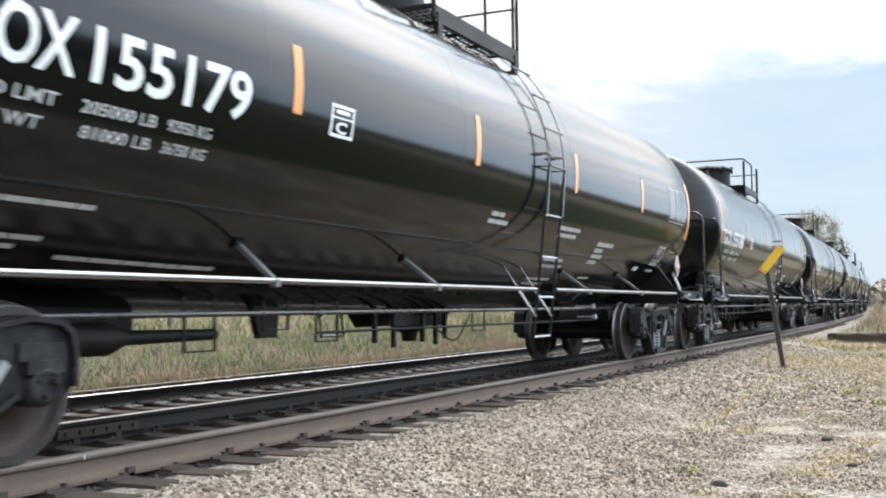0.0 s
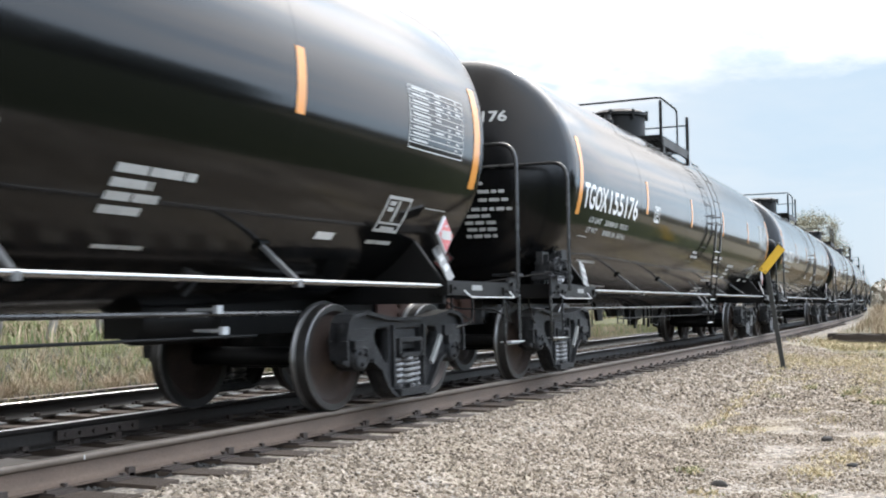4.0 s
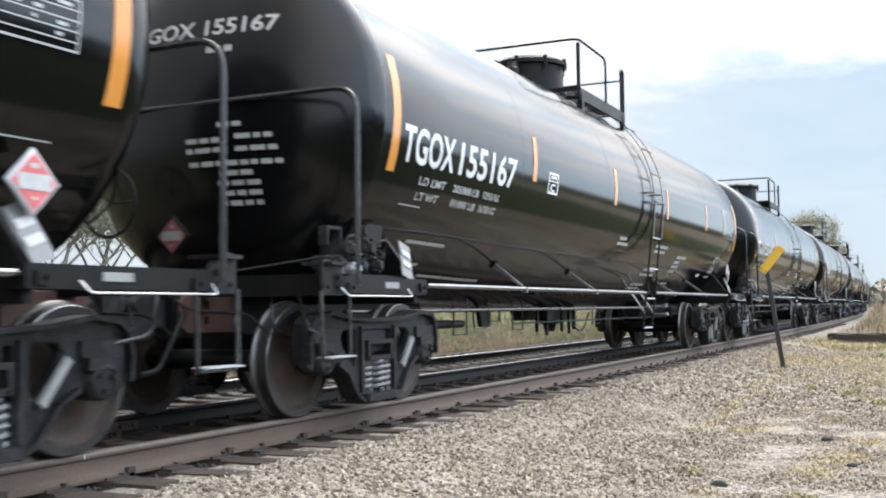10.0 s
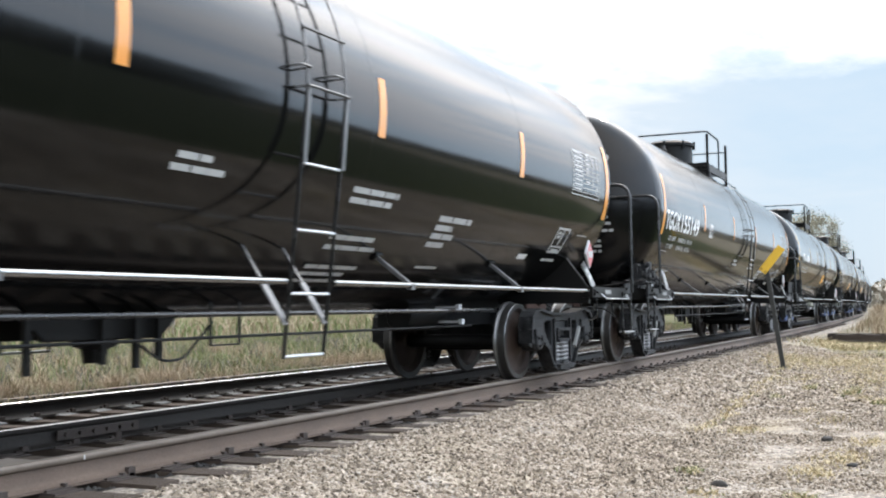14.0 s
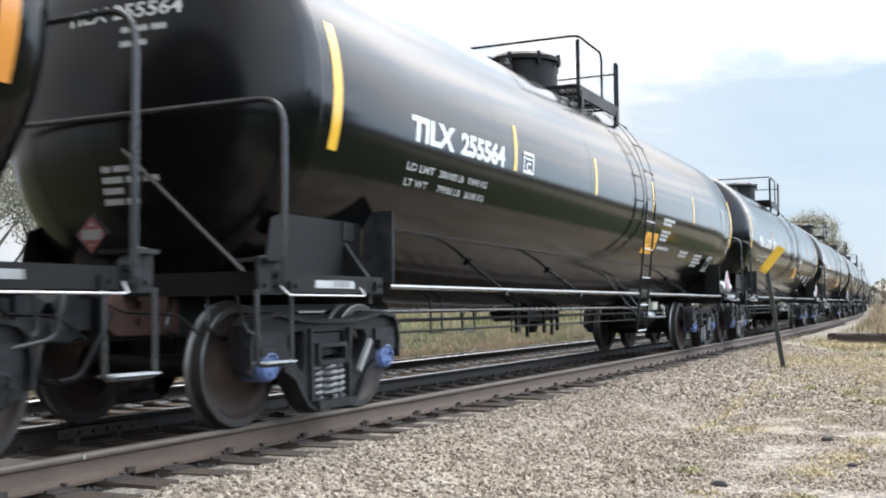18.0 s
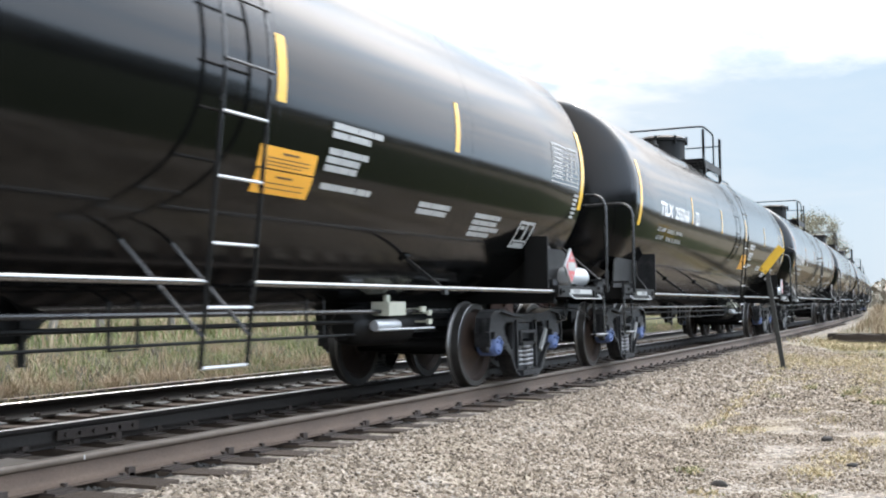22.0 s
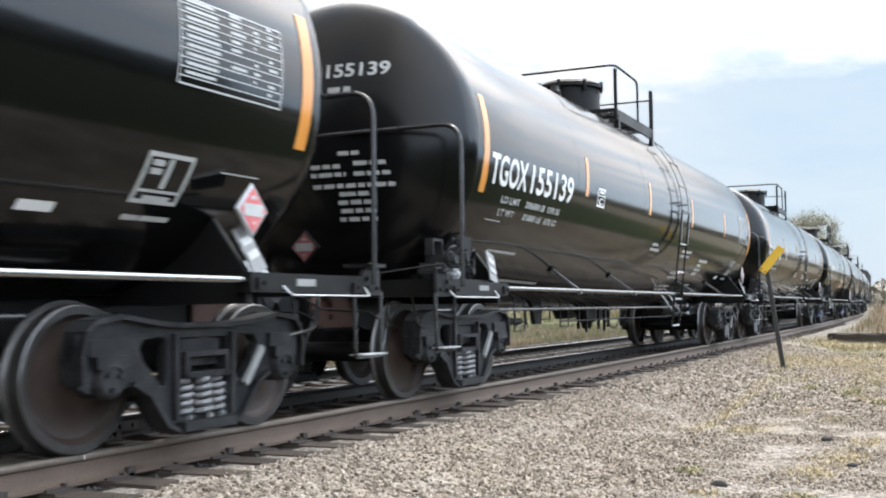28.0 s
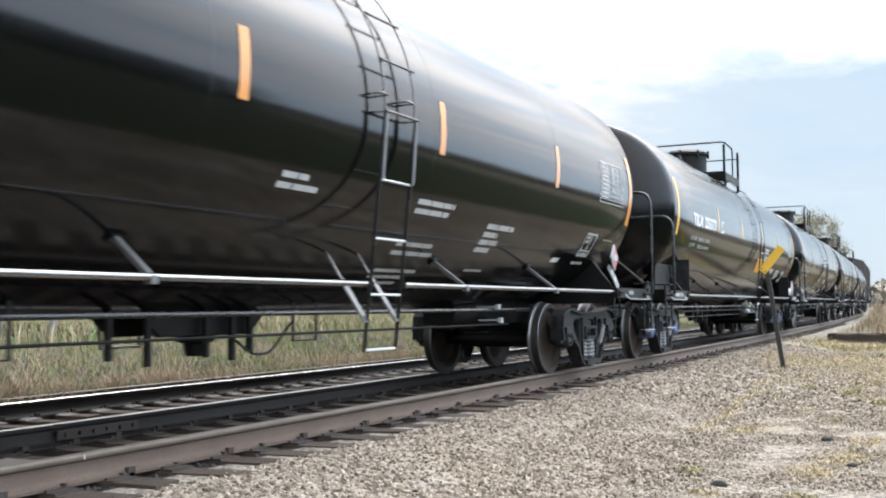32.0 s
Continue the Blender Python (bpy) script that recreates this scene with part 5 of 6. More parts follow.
def build_rail(track, off, z, s0, s1, mats, label):
    half = [(0.0, 0.0), (0.026, -0.001), (0.034, -0.006), (0.0365, -0.014), (0.0365, -0.034), (0.030, -0.042), (0.010, -0.052), (0.009, -0.125), (0.022, -0.15), (0.07, -0.163), (0.07, -0.18)]
    line = [(-a, b) for a, b in half[::-1]] + half[1:]
    top = {i for i, ((a, b), (c, d)) in enumerate(zip(line, line[1:])) if min(b, d) > -0.010}
    side = {i for i, ((a, b), (c, d)) in enumerate(zip(line, line[1:])) if -0.043 < min(b, d) <= -0.010}
    bm = bmesh.new()
    prev = None
    for s in np.concatenate([np.arange(s0, 60, 1.0), np.arange(60, s1, 6.0)]):
        ring = [bm.verts.new(on_track(s, off + a, z + b)) for a, b in line]
        if prev:
            for i in range(len(line) - 1):
                f = bm.faces.new((prev[i], ring[i], ring[i + 1], prev[i + 1]))
                f.material_index = 0 if i in top else (1 if i in side else 2)
        prev = ring
    part("rail", bm, mats, track, label, smooth=50)


def build_track():
    near = tagged(new("railway_track"), "busy railway track with rusty rails on wooden ties", "track", kind="structure")
    far = tagged(new("railway_siding"), "second track with a bright rail in weeds", "track", kind="structure")
    build_rail(near, RAIL_IN + 0.0365, 0, -40, 260, [RAIL_WORN, RAIL_WORN, RUST_RAIL], "brown rusty rail with a worn head")
    build_rail(near, -RAIL_IN - 0.0365, 0, -40, 260, [RAIL_TOP, DARK_RAIL, DARK_RAIL], "dark rail with a shiny head")
    build_rail(far, SECOND + RAIL_IN + 0.0365, SECOND_Z, -40, 260, [RAIL_TOP, DARK_RAIL, DARK_RAIL], "dark rail with a shiny head")
    build_rail(far, SECOND - RAIL_IN - 0.0365, SECOND_Z - 0.1, -40, 260, [RAIL_WORN, DARK_RAIL, DARK_RAIL], "rusty rail in weeds")
    ties, plates, spikes, anchors = [], [], [], []
    rnd = random.Random(3)
    for k in range(3):
        bm = bmesh.new()
        box(bm, -1.3, 1.3, -0.115, 0.115, -0.19, 0)
        bmesh.ops.subdivide_edges(bm, edges=[e for e in bm.edges if e.calc_length() > 1], cuts=6)
        for v in bm.verts:
            v.co += Vector((rnd.uniform(-0.02, 0.02) if abs(v.co.x) > 1.29 else 0, rnd.uniform(-0.01, 0.01), rnd.uniform(-0.008, 0.006)))
        me = bpy.data.meshes.new("tie")
        bm.to_mesh(me)
        bm.free()
        me.materials.append(TIE_WOOD)
        ties.append(me)
    for mat in (SPIKE_RUST, PLATE_GREY):
        bm = bmesh.new()
        box(bm, -0.18, 0.18, -0.11, 0.11, -0.012, 0.004)
        box(bm, -0.10, -0.075, -0.095, 0.095, 0.004, 0.016)
        box(bm, 0.075, 0.10, -0.095, 0.095, 0.004, 0.016)
        me = bpy.data.meshes.new("tie_plate")
        bm.to_mesh(me)
        bm.free()
        me.materials.append(mat)
        plates.append(me)
    bm = bmesh.new()
    box(bm, -0.009, 0.009, -0.009, 0.009, -0.05, 0.05)
    box(bm, -0.024, 0.012, -0.014, 0.014, 0.045, 0.062)
    spike = bpy.data.meshes.new("spike")
    bm.to_mesh(spike)
    bm.free()
    spike.materials.append(SPIKE_RUST)
    bm = bmesh.new()
    box(bm, -0.085, 0.085, -0.022, 0.022, -0.03, 0.012)
    box(bm, 0.05, 0.085, -0.03, 0.03, -0.03, 0.045)
    anchor = bpy.data.meshes.new("rail_anchor")
    bm.to_mesh(anchor)
    bm.free()
    anchor.materials.append(SPIKE_RUST)
    bed = {}
    for track, middle, top in ((near, 0.0, -0.19), (far, SECOND, SECOND_Z - 0.185)):
        bed[track.name] = 0
        for i in range(118):
            s = 1.6 + 0.5 * i + rnd.uniform(-0.03, 0.03)
            a = heading(s)
            tie = new("tie", rnd.choice(ties))
            tie.parent = track
            tie.matrix_basis = Matrix.Translation(on_track(s, middle + rnd.uniform(-0.06, 0.13), top + rnd.uniform(-0.015, 0.01))) @ Matrix.Rotation(a + rnd.uniform(-0.015, 0.015), 4, "Z")
            for side in (1, -1):
                off = middle + side * (RAIL_IN + 0.0365)
                if s > 45 or (track is far and side < 0):
                    continue
                p = new("tie_plate", plates[0 if track is near else 1])
                p.parent = track
                p.matrix_basis = Matrix.Translation(on_track(s, off, top + 0.006)) @ Matrix.Rotation(a, 4, "Z")
                if s > 27:
                    continue
                for j in (-1, 1):
                    q = new("spike", spike)
                    q.parent = track
                    q.matrix_basis = Matrix.Translation(on_track(s + j * 0.06, off + j * 0.082, top - 0.03 + rnd.uniform(0, 0.02))) @ Matrix.Rotation(a + (0 if j > 0 else math.pi) + rnd.uniform(-0.3, 0.3), 4, "Z")
                if track is far or side < 0 or i % 2:
                    q = new("rail_anchor", anchor)
                    q.parent = track
                    q.matrix_basis = Matrix.Translation(on_track(s + 0.14, off, top + 0.015)) @ Matrix.Rotation(a, 4, "Z")
    # joint bar on the inner side of the far rail, crossing timber at the near rail, paint tick
    bm = bmesh.new()
    box(bm, 0, 0.02, -0.45, 0.45, -0.13, -0.055)
    for k in range(6):
        lathe(bm, [(0.02, 0.018), (0.045, 0.018), (0.045, 0)], 6, Matrix.Translation((0, -0.375 + 0.15 * k, -0.09)))
    ob = part("joint_bar", bm, SPIKE_RUST, near, "rusty bolted joint bar", 0)
    ob.matrix_basis = Matrix.Translation(on_track(6.55, -RAIL_IN, 0)) @ Matrix.Rotation(heading(6.55), 4, "Z")
    bm = bmesh.new()
    box(bm, -0.16, 0.16, -3.0, 0.0, -0.16, 0)
    bmesh.ops.bevel(bm, geom=bm.edges[:], offset=0.012, segments=1, affect="EDGES")
    ob = part("flangeway_timber", bm, RAIL_WORN, near, "grey worn timber beside the rail", 0)
    ob.matrix_basis = Matrix.Translation(on_track(4.75, 0.44, -0.035))
    bm = bmesh.new()
    box(bm, 0.7905, 0.793, -0.006, 0.006, -0.034, -0.006)
    ob = part("paint_mark", bm, DULL_WHITE, near, "small white paint tick", 0)
    ob.matrix_basis = Matrix.Translation((TRACK_X + 0.003, 4.86, 0))


def build_gravel():
    spots, rng = scatter(11, 80000, 3.0, 13.5, 1.28, 6.1, 0.0)
    keep = spots[:, 0] < -0.42
    size = rng.uniform(0.010, 0.027, len(spots))
    size *= np.where(spots[:, 0] > -2.35 + 0.3 * rng.random(len(spots)), 0.62, 1.0)      # finer in the trodden yard
    chips("gravel_chips", spots[keep], size[keep], STONE, "pale crushed limestone gravel beside the track", 1)
    spots, rng = scatter(12, 27000, 13.5, 30, 1.2, 5.4, 0.0)
    chips("gravel_chips", spots, rng.uniform(0.022, 0.042, len(spots)), STONE, "pale crushed limestone gravel beside the track", 2)
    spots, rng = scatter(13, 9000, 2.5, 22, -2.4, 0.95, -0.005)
    chips("track_ballast", spots, rng.uniform(0.02, 0.042, len(spots)), TRACK_STONE, "dark ballast between the rails", 3)


def build_vegetation():
    def field(seed, n, s0, s1, o0, o1, lo, hi):
        spots, rng = scatter(seed, n, s0, s1, o0, o1, -0.01)
        # clumps: keep where a slow noise is high
        k = np.array([noise.noise(Vector(p) * (0.5 if seed % 2 else 0.9) + Vector((seed * 3.7, 0, 0))) for p in spots])
        keep = rng.uniform(-0.4, 0.4, n) < k
        spots, k = spots[keep], k[keep]
        return spots, rng.uniform(lo, hi, len(spots)) * (1 + 0.7 * np.clip(k, -0.5, 1))

    for seed, n, area, tall, wide, mat, label in (
            (21, 30000, (3, 36, -6.8, -3.5), (0.04, 0.19), 0.007, GRASS_GREEN, "green spring grass on the overgrown siding"),
            (22, 9000, (3, 36, -7.2, -3.5), (0.08, 0.30), 0.006, GRASS_DRY, "dry straw stalks on the overgrown siding"),
            (23, 14000, (3, 36, -7.5, -3.6), (0.05, 0.22), 0.007, WEED_GREY, "grey brown dead weeds on the siding"),
            (24, 60000, (5, 75, -26, -6.5), (0.10, 0.36), 0.013, GRASS_GREEN, "green meadow grass beyond the siding"),
            (25, 15000, (5, 75, -26, -6.5), (0.12, 0.42), 0.011, GRASS_DRY, "dry meadow grass beyond the siding"),
            (29, 18000, (5, 75, -26, -6.5), (0.10, 0.36), 0.013, WEED_GREY, "grey brown weeds beyond the siding"),
            (26, 30000, (12, 190, -90, -26), (0.3, 0.8), 0.04, GRASS_GREEN, "rank green growth far out in the field"),
            (27, 24000, (12, 190, -90, -26), (0.3, 0.9), 0.035, GRASS_DRY, "tall dry growth far out in the field")):
        spots, h = field(seed, n, *area, *tall)
        blades("grass", spots, h, mat, label, seed, wide, 0.45)
    # tufts: many blades that lean out from one root
    for seed, count, each, area, tall, spread, wide, mat, label in (
            (51, 300, 46, (3, 30, -6.6, -5.0), (0.22, 0.48), 0.07, 0.006, GRASS_DRY, "tan tufts of dead grass beside the siding"),
            (52, 800, 30, (3, 34, -6.9, -4.85), (0.08, 0.20), 0.10, 0.006, WEED_GREY, "low grey brush beside the siding"),
            (53, 700, 30, (3, 34, -9.5, -5.0), (0.12, 0.30), 0.11, 0.008, GRASS_GREEN, "green tufts beside the siding"),
            (54, 420, 40, (6, 60, -18, -7.5), (0.25, 0.55), 0.14, 0.010, GRASS_DRY, "tan tufts of dead grass in the meadow"),
            (55, 700, 34, (6, 60, -20, -7.5), (0.15, 0.36), 0.20, 0.012, WEED_GREY, "brown brush in the meadow")):
        roots, rng = scatter(seed, count, *area, -0.01)
        keep = np.array([noise.noise(Vector(p) * 0.35 + Vector((seed, 0, 0))) for p in roots]) > rng.uniform(-0.35, 0.25, count)
        roots = np.repeat(roots[keep], each, axis=0)
        size = np.repeat(rng.uniform(0.6, 1.0, int(keep.sum())), each)
        roots[:, :2] += rng.normal(0, spread, (len(roots), 2)) * size[:, None]
        blades("grass", roots, rng.uniform(*tall, len(roots)) * size, mat, label, seed, wide, 0.55)
    # verge far along the track
    for seed, n, area, tall, mat, label in (
            (31, 12000, (38, 150, 2.1, 7), (0.4, 1.1), GRASS_DRY, "tall dry weeds on the far verge"),
            (32, 3500, (38, 150, 1.9, 7), (0.2, 0.6), GRASS_GREEN, "green weeds on the far verge")):
        spots, h = field(seed, n, *area, *tall)
        ok = spots[:, 1] > 38
        blades("grass", spots[ok], h[ok] * np.clip((spots[ok][:, 1] - 30) / 50, 0.12, 1), mat, label, seed, 0.02)
    # thin patches in the yard: middle, reach, number, height, dry share
    rng = np.random.default_rng(40)
    green, dry = [], []
    strip = [(-3.55 + 0.9 * k / 11 + 0.05 * math.sin(k * 2.1), 23.1 - 11.4 * k / 11, 0.09, 0.6, 110, 0.06, 0.85) for k in range(12)]
    for x, y, rx, ry, n, tall, part_dry in strip + [
            (-2.25, 11.5, 0.18, 0.4, 230, 0.05, 0.8), (-1.2, 8.8, 0.2, 0.35, 260, 0.04, 0.95), (-1.08, 9.7, 0.22, 0.5, 300, 0.045, 0.95), (-0.95, 10.9, 0.15, 0.4, 120, 0.05, 0.9),
            (-2.7, 25.5, 1.1, 2.6, 3600, 0.08, 0.88), (-2.8, 19.6, 0.35, 1.3, 500, 0.06, 0.9), (-1.6, 19.0, 0.4, 1.6, 700, 0.07, 0.85), (-1.9, 22, 0.6, 1.4, 900, 0.07, 0.85),
            (-3.7, 24, 0.5, 2.4, 900, 0.10, 0.8), (-3.3, 33, 1.2, 2.2, 2400, 0.2, 0.75), (-2.36, 17.2, 0.09, 0.3, 60, 0.12, 0.1), (-2.6, 15.6, 0.07, 0.2, 40, 0.08, 0.1),
            (-1.69, 16.3, 0.13, 0.4, 130, 0.12, 0.3), (-1.45, 15.7, 0.15, 0.4, 120, 0.07, 0.8), (-1.17, 15.1, 0.10, 0.3, 120, 0.12, 0.1), (-1.11, 7.6, 0.10, 0.12, 80, 0.05, 0.2),
            (-2.05, 8.35, 0.08, 0.12, 80, 0.045, 0.1), (-1.75, 7.5, 0.12, 0.12, 90, 0.04, 0.7), (-1.5, 12.6, 0.2, 0.6, 90, 0.04, 0.9), (-1.9, 13.6, 0.15, 0.5, 70, 0.05, 0.9),
            (-2.9, 29, 0.3, 0.5, 160, 0.1, 0.1), (-2.2, 28.5, 0.25, 0.5, 140, 0.1, 0.1)]:
        p = np.stack([rng.normal(x, rx * 0.55, n), rng.normal(y, ry * 0.55, n), np.full(n, -0.47)], 1)
        off = p[:, 0] - np.interp(p[:, 1], LINE_Y, LINE_X)
        p[:, 2] = np.interp(off, [q[0] for q in PROFILE], [q[1] for q in PROFILE])
        p[:, 2] += np.array([swell(Vector(q)) for q in p])
        h = rng.uniform(0.4, 1.3, n) * tall * 0.75
        pick = rng.random(n) < 1 - (1 - part_dry) * 0.6
        dry.append((p[pick], h[pick]))
        green.append((p[~pick], h[~pick]))
    for group, mat, label, seed in ((green, GRASS_GREEN, "small green weeds in the gravel", 41), (dry, STRAW, "short dry grass in the gravel", 42)):
        blades("grass", np.concatenate([g[0] for g in group]), np.concatenate([g[1] for g in group]), mat, label, seed, 0.014, 1.3)


def build_tree(name, x, y, tall, spread, leaves, seed, mat=None, label=""):
    rnd = random.Random(seed)
    tree = tagged(new(name), label or "budding spring tree with pale leaves behind the train", "tree")
    tree.location = (x, y, -0.6)
    bm = bmesh.new()
    ends = []

    def limb(p, way, r, long, level):
        pts = [p]
        for i in range(4):
            way = (way + Vector((rnd.uniform(-1, 1), rnd.uniform(-1, 1), rnd.uniform(-0.2, 0.6))) * 0.22).normalized()
            pts.append(pts[-1] + way * long / 4)
        rings = []
        for i, q in enumerate(pts):
            rr = r * (1 - 0.16 * i)
            rings.append([bm.verts.new(q + Vector((rr * math.cos(k * 1.0472), rr * math.sin(k * 1.0472), 0))) for k in range(6)])
        for a, b in zip(rings, rings[1:]):
            for k in range(6):
                bm.faces.new((a[k], a[(k + 1) % 6], b[(k + 1) % 6], b[k]))
        if level == 3:
            ends.extend(pts[1:])
            return
        for i in range(3 if level else 6):
            at = pts[rnd.choice((2, 3, 4))]
            a = rnd.uniform(0, math.tau)
            limb(at, (way * 0.6 + Vector((math.cos(a), math.sin(a), 0.35)) * spread).normalized(), r * 0.5, long * 0.62, level + 1)

    limb(Vector((0, 0, 0)), Vector((0, 0, 1)), tall * 0.022, tall * 0.46, 0)
    part("trunk", bm, BARK, tree)
    top = max(e.z for e in ends)
    verts, faces = [], []
    for i in range(leaves):
        c = rnd.choice(ends) + Vector((rnd.gauss(0, 1), rnd.gauss(0, 1), rnd.gauss(0, 1))) * tall * 0.028
        c.z *= tall / top * 0.97
        a, b = Vector((rnd.gauss(0, 1), rnd.gauss(0, 1), rnd.gauss(0, 1))).normalized(), Vector((rnd.gauss(0, 1), rnd.gauss(0, 1), rnd.gauss(0, 1))).normalized()
        s = rnd.uniform(0.045, 0.10) * tall / 10
        k = len(verts)
        verts += [c - a * s, c + b * s * 0.7, c + a * s, c - b * s * 0.7]
        faces.append((k, k + 1, k + 2, k + 3))
    me = bpy.data.meshes.new("crown")
    me.from_pydata(verts, [], faces)
    part_of("crown", me, mat or LEAF, tree, smooth=0)
    return tree


def build_woods():
    """Woods all round at a distance, with an uneven top."""
    rng = np.random.default_rng(50)
    verts, faces, hedge_v, hedge_f = [], [], [], []
    for i in range(58000):
        a = rng.uniform(0.06, math.tau - 1.4) if i < 32000 else rng.uniform(-1.4, 0.06)
        r = rng.uniform(330, 380)
        top = (10.0 if i < 32000 else 6.5) + 4 * noise.noise(Vector((math.cos(a) * 9, math.sin(a) * 9, 1))) + 3 * noise.noise(Vector((math.cos(a) * 40, math.sin(a) * 40, 3)))
        x, y, z = r * math.sin(a), r * math.cos(a), rng.uniform(-0.5, 1) ** 1.0 * top
        s = rng.uniform(1.5, 3.6) if i < 32000 else rng.uniform(0.5, 1.5)
        u, w = Vector(rng.normal(0, 1, 3)).normalized() * s, Vector(rng.normal(0, 1, 3)).normalized() * s
        c = Vector((x, y, max(z, 0.0)))
        k = len(verts)
        verts += [c - u, c + w, c + u, c - w]
        faces.append((k, k + 1, k + 2, k + 3))
    for i in range(16000):
        y = rng.uniform(-160, 70)
        x = 48 + 7 * noise.noise(Vector((y * 0.02, 5, 0))) + rng.uniform(-4, 4)
        top = 9.5 + 3.0 * noise.noise(Vector((y * 0.06, 1, 0))) + 1.5 * noise.noise(Vector((y * 0.3, 3, 0)))
        c, s = Vector((x, y, rng.uniform(-0.5, top))), rng.uniform(0.35, 0.9)
        u, w = Vector(rng.normal(0, 1, 3)).normalized() * s, Vector(rng.normal(0, 1, 3)).normalized() * s
        k = len(hedge_v)
        hedge_v += [c - u, c + w, c + u, c - w]
        hedge_f.append((k, k + 1, k + 2, k + 3))
    me = bpy.data.meshes.new("hedgerow")
    me.from_pydata(hedge_v, [], hedge_f)
    me.materials.append(HEDGE_LEAF)
    tagged(new("hedgerow", me), "dark green hedgerow mirrored in the tank cars", "trees", kind="stuff")
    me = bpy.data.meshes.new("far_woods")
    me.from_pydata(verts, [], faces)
    me.materials.append(HAZY_WOODS)
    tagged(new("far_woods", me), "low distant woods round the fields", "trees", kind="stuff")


def build_sign():
    post = tagged(new("trackside_post"), "leaning dark steel post with a tilted yellow sign", "sign post")
    post.location = (-3.41, 21.5, -0.41)
    bm = bmesh.new()
    a, b = Vector((0.02, 0, -0.2)), Vector((-0.27, 0.0, 1.94))
    strap(bm, a, b, 0.085, 0.012, (1, 0, 0))
    strap(bm, a + Vector((-0.036, 0.02, 0)), b + Vector((-0.036, 0.02, 0)), 0.04, 0.012, (0, 1, 0))
    strap(bm, a + Vector((0.036, 0.02, 0)), b + Vector((0.036, 0.02, 0)), 0.04, 0.012, (0, 1, 0))
    part("post", bm, POST_RUST, post)
    bm = bmesh.new()
    m = Matrix.Translation((-0.164, -0.03, 2.155)) @ Matrix.Rotation(radians(8), 4, "Z") @ Matrix.Rotation(radians(-51.5), 4, "Y")
    box(bm, -0.305, 0.305, -0.006, 0.006, -0.08, 0.08, m)
    board = part("sign_board", bm, SIGN_YELLOW, post, "faded yellow metal sign board", 0)
    bm = bmesh.new()
    for p in (-0.045, 0.045):
        lathe(bm, [(0, 0.016), (0.012, 0.016), (0.012, 0)], 8, m @ Matrix.Translation((-0.26, -0.006, p)) @ Matrix.Rotation(-math.pi / 2, 4, "Z"))
    part("bolt", bm, SPIKE_RUST, board)


def build_pile():
    rnd = random.Random(6)
    first = None
    for x, y, z, turn in ((-3.75, 36.05, -0.40, 2), (-3.45, 36.42, -0.39, -3), (-3.3, 36.8, -0.38, 1), (-2.75, 36.2, -0.21, 3), (-3.05, 36.6, -0.19, -2)):
        bm = bmesh.new()
        box(bm, -1.35, 1.35, -0.12, 0.12, -0.1, 0.1)
        bmesh.ops.subdivide_edges(bm, edges=[e for e in bm.edges if e.calc_length() > 1], cuts=7)
        for v in bm.verts:
            v.co += Vector((rnd.uniform(-0.03, 0.03), rnd.uniform(-0.012, 0.012), rnd.uniform(-0.012, 0.012)))
        ob = part("old_tie", bm, OLD_TIE, None, "old dark wooden railway tie on a pile", 0)
        tagged(ob, category="railway tie", group="pile of old ties")
        ob.matrix_basis = pose(x, y, z, 0, 0, turn)


def build_stones():
    rnd = random.Random(12)
    for x, y, s, mat, label in ((-1.72, 7.88, 0.062, TRACK_STONE, "dark flat stone lying on pale gravel"), (-2.5, 9.1, 0.05, RUST_RAIL, "reddish stone lying on pale gravel"),
                                (-1.35, 10.9, 0.06, TRACK_STONE, "dark stone lying on pale gravel"), (-0.95, 9.2, 0.05, TRACK_STONE, "dark stone lying on pale gravel")):
        bm = bmesh.new()
        bmesh.ops.create_icosphere(bm, subdivisions=2, radius=1)
        for v in bm.verts:
            v.co *= 1 + 0.35 * noise.noise(v.co * 1.4 + Vector((x * 9, y, 0)))
            v.co = Vector((v.co.x * s, v.co.y * s * 0.8, max(v.co.z, -0.6) * s * 0.5))
        ob = part("stone", bm, mat, None, label, 40)
        tagged(ob, category="stone")
        ob.location = (x, y, -0.455 + s * 0.25)
        ob.rotation_euler = (0, 0, rnd.uniform(0, 6))


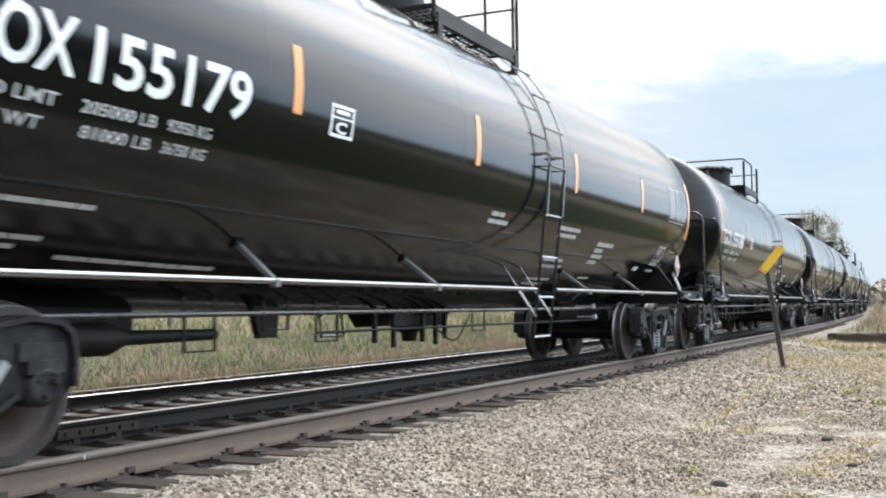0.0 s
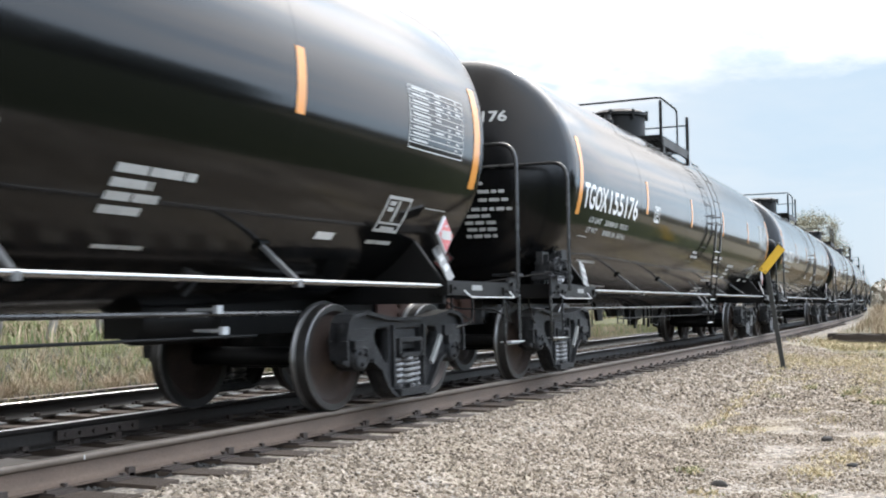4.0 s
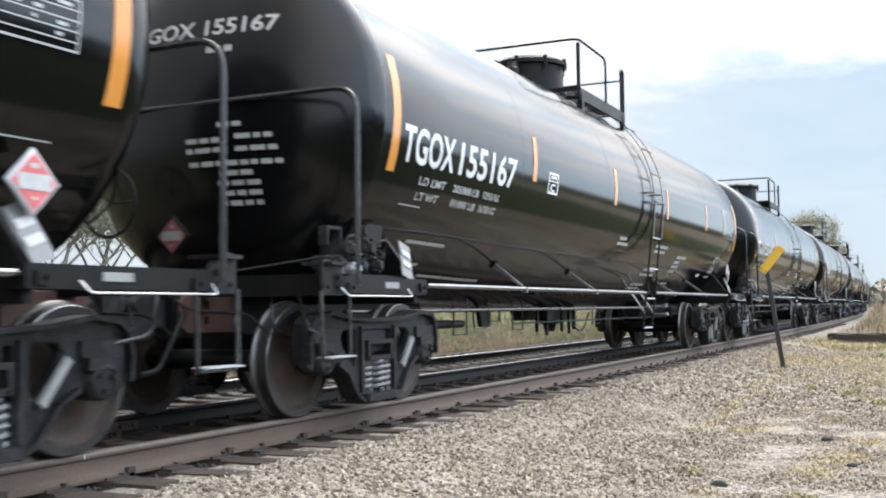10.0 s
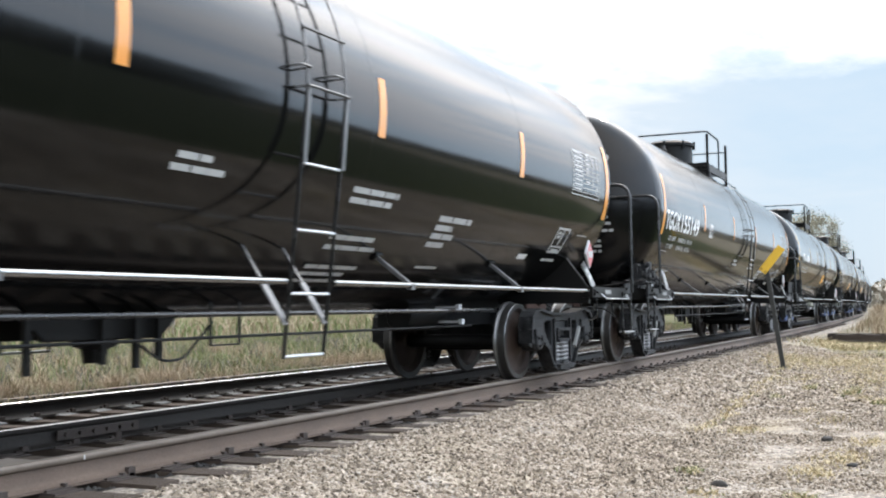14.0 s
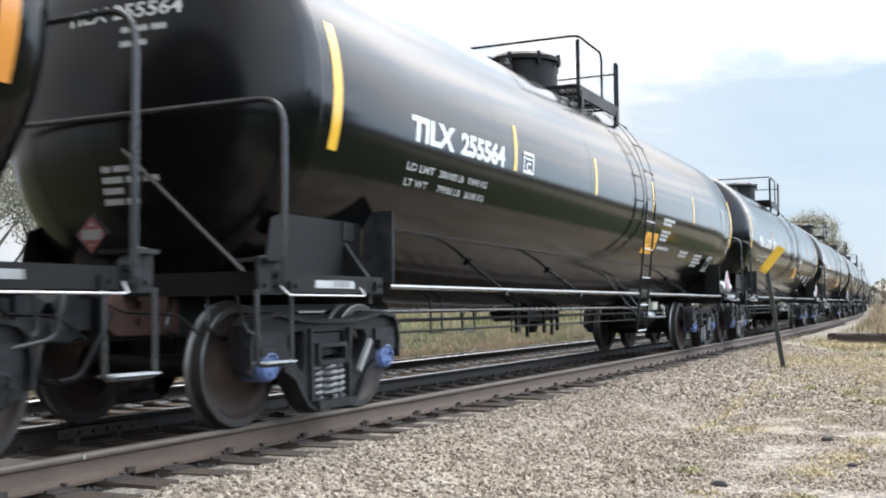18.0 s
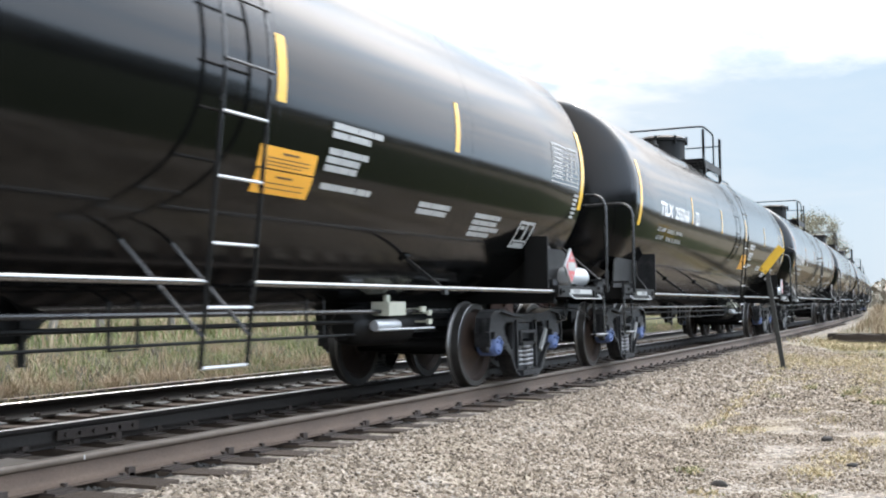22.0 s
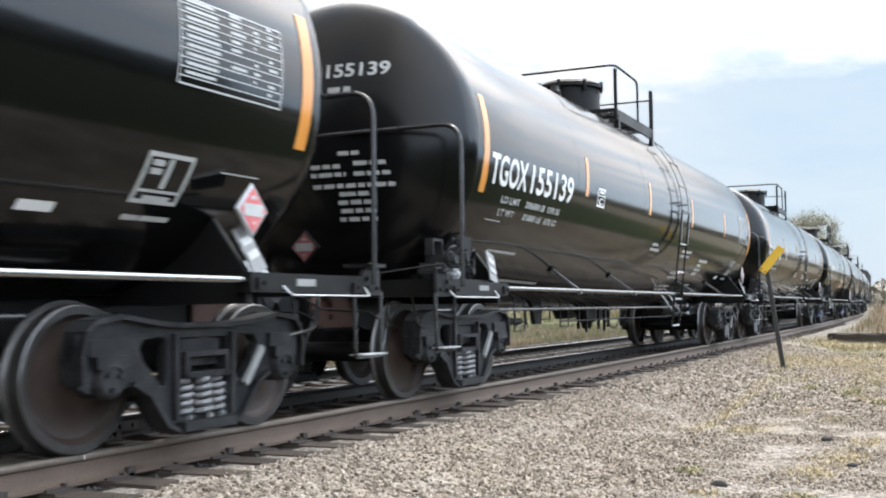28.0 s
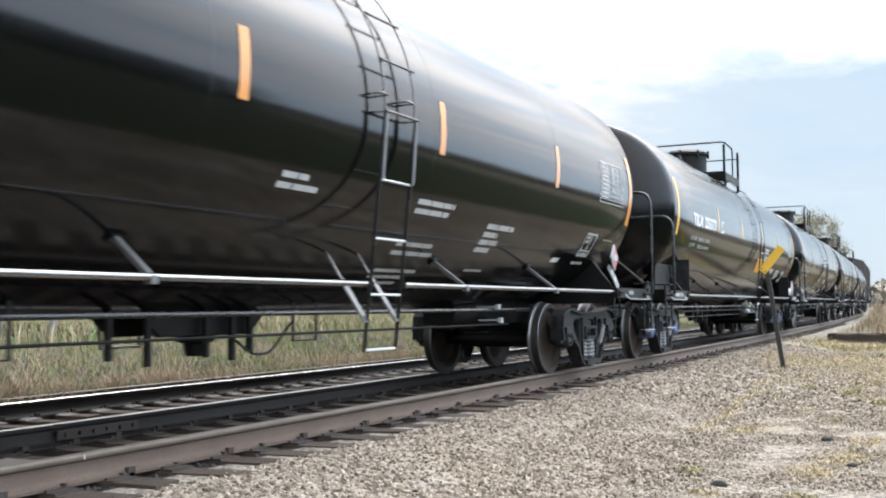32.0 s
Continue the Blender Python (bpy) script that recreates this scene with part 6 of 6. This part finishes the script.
# ---- the hopper near the train's end ----
def hopper_car():
    car = car_base("hopper_car")
    bm = bmesh.new()
    plate(bm, [(-1.5, 1.5), (1.5, 1.5), (1.58, 3.9), (1.3, 4.35), (0.5, 4.6), (-0.5, 4.6), (-1.3, 4.35), (-1.58, 3.9)], -7.4, 7.4, Matrix.Rotation(math.pi / 2, 4, "Z"))
    part("body", bm, HOPPER_GREY, car, "dark grey weathered hopper body")
    for y in np.arange(-7.0, 7.01, 1.4):
        for s in (1, -1):
            bm = bmesh.new()
            strap(bm, (s * 1.54, y, 1.5), (s * 1.61, y, 3.9), 0.12, 0.08, (0, 1, 0))
            part("side_post", bm, HOPPER_GREY, car)
    bm = bmesh.new()
    for k in (-4.8, -1.6, 1.6, 4.8):
        plate(bm, [(-1.4, 1.55), (1.4, 1.55), (0.4, 0.5), (-0.4, 0.5)], k - 0.9, k + 0.9, Matrix.Rotation(math.pi / 2, 4, "Z"))
    part("outlet_bay", bm, HOPPER_GREY, car)
    build_frame(car)
    for y in (-HALF_TC, HALF_TC):
        build_bogie(car, y, False)
    for e in (-1, 1):
        bm = bmesh.new()
        for s in (-1, 1):
            pipe(bm, [(s * 1.4, e * 8.5, 1.1), (s * 1.4, e * 7.4, 4.0)], 0.04, 6)
        part("end_post", bm, HOPPER_GREY, car)
    bm = bmesh.new()
    box(bm, -0.4, 0.4, -7.3, 7.3, 4.6, 4.66)
    part("roof_walk", bm, FRAME_BLACK, car)
    return car


# ---- the train ----
ORDER = [("a", "TGOX", n) for n in ("155179", "155180", "155176", "155191", "155167", "155147", "155149")]
ORDER += [("b", "TILX", n) for n in ("255564", "255575", "255566")] + [("a", "TGOX", n) for n in ("155140", "155139", "155142")]
ORDER += [("b", "TILX", "255573"), ("a", "", ""), ("a", "", ""), ("a", "", ""), ("h", "", ""), ("a", "", "")]
PLACE = [0.0]      # the cars' middles along the train, from its first car
for p, q in zip(ORDER, ORDER[1:]):
    PLACE.append(PLACE[-1] + (LENGTH[p[0]] + LENGTH[q[0]]) / 2)


def build_train():
    a, b, h = tank_car_orange(), tank_car_yellow(), hopper_car()
    first = {"a": a, "b": b, "h": h}
    used = set()
    cars = []
    texts = [number_parts(mark, number, kind) if number else [] for kind, mark, number in ORDER]
    for kind, mark, number in ORDER:
        if kind in used:
            car = copy_thing(first[kind], Matrix.Identity(4))
        else:
            car = first[kind]
            used.add(kind)
        cars.append(car)
    for car, (kind, mark, number), text in zip(cars, ORDER, texts):
        for ob in text:
            ob.parent = car
        if kind == "h":
            tagged(car, "dark grey covered hopper rolling behind black tank cars", "freight car")
        else:
            tagged(car, "glossy black tank car with orange tape rolling by" if kind == "a" else "glossy black tank car with yellow tape and orange panel", "tank car",
                   "tank cars of the train")
    return cars


CARS = build_train()
build_ground()
build_track()
build_gravel()
build_vegetation()
for i, (x, y, tall) in enumerate(((-18.3, 104, 9.2), (-16.6, 110, 10.6), (-15.2, 119, 10.6), (-20.2, 112, 9.6), (-17.6, 124, 11.4))):
    build_tree("tree", x, y, tall, 1.0, 19000, 60 + i)
for i, (az, far, tall) in enumerate(((-58, 60, 11.5), (-55, 64, 13.0), (-52, 58, 12.0), (-49.5, 63, 13.5), (-47, 57, 11.5), (-44.5, 64, 12.5), (-41, 70, 12.0))):
    build_tree("tree", far * math.sin(radians(az)), far * math.cos(radians(az)), tall, 1.3, 13000, 80 + i, GREY_LEAF, "half bare olive grey tree across the field")
build_woods()
build_sign()
build_pile()
build_stones()


def motions():
    for n, car in enumerate(CARS):
        rows = []
        for k in range(65):
            t = k / 2
            s = travelled(t) + PLACE[n] - PLACE[5]
            a, b = on_track(s - HALF_TC), on_track(s + HALF_TC)
            rows.append((t, pose(*((a + b) / 2), 0, 0, math.degrees(math.atan2(a.x - b.x, b.y - a.y)))))
        walk(car, rows)
        for axle in [o for o in car.children if o.name.startswith("wheelset")]:
            x, y, z = axle.location
            start = random.Random(n * 7 + round(y)).uniform(0, 60)
            walk(axle, [(k / 15, pose(x, y, z, start + math.degrees((travelled(0) - travelled(k / 15)) / 0.457), 0, 0)) for k in range(481)])


motions()
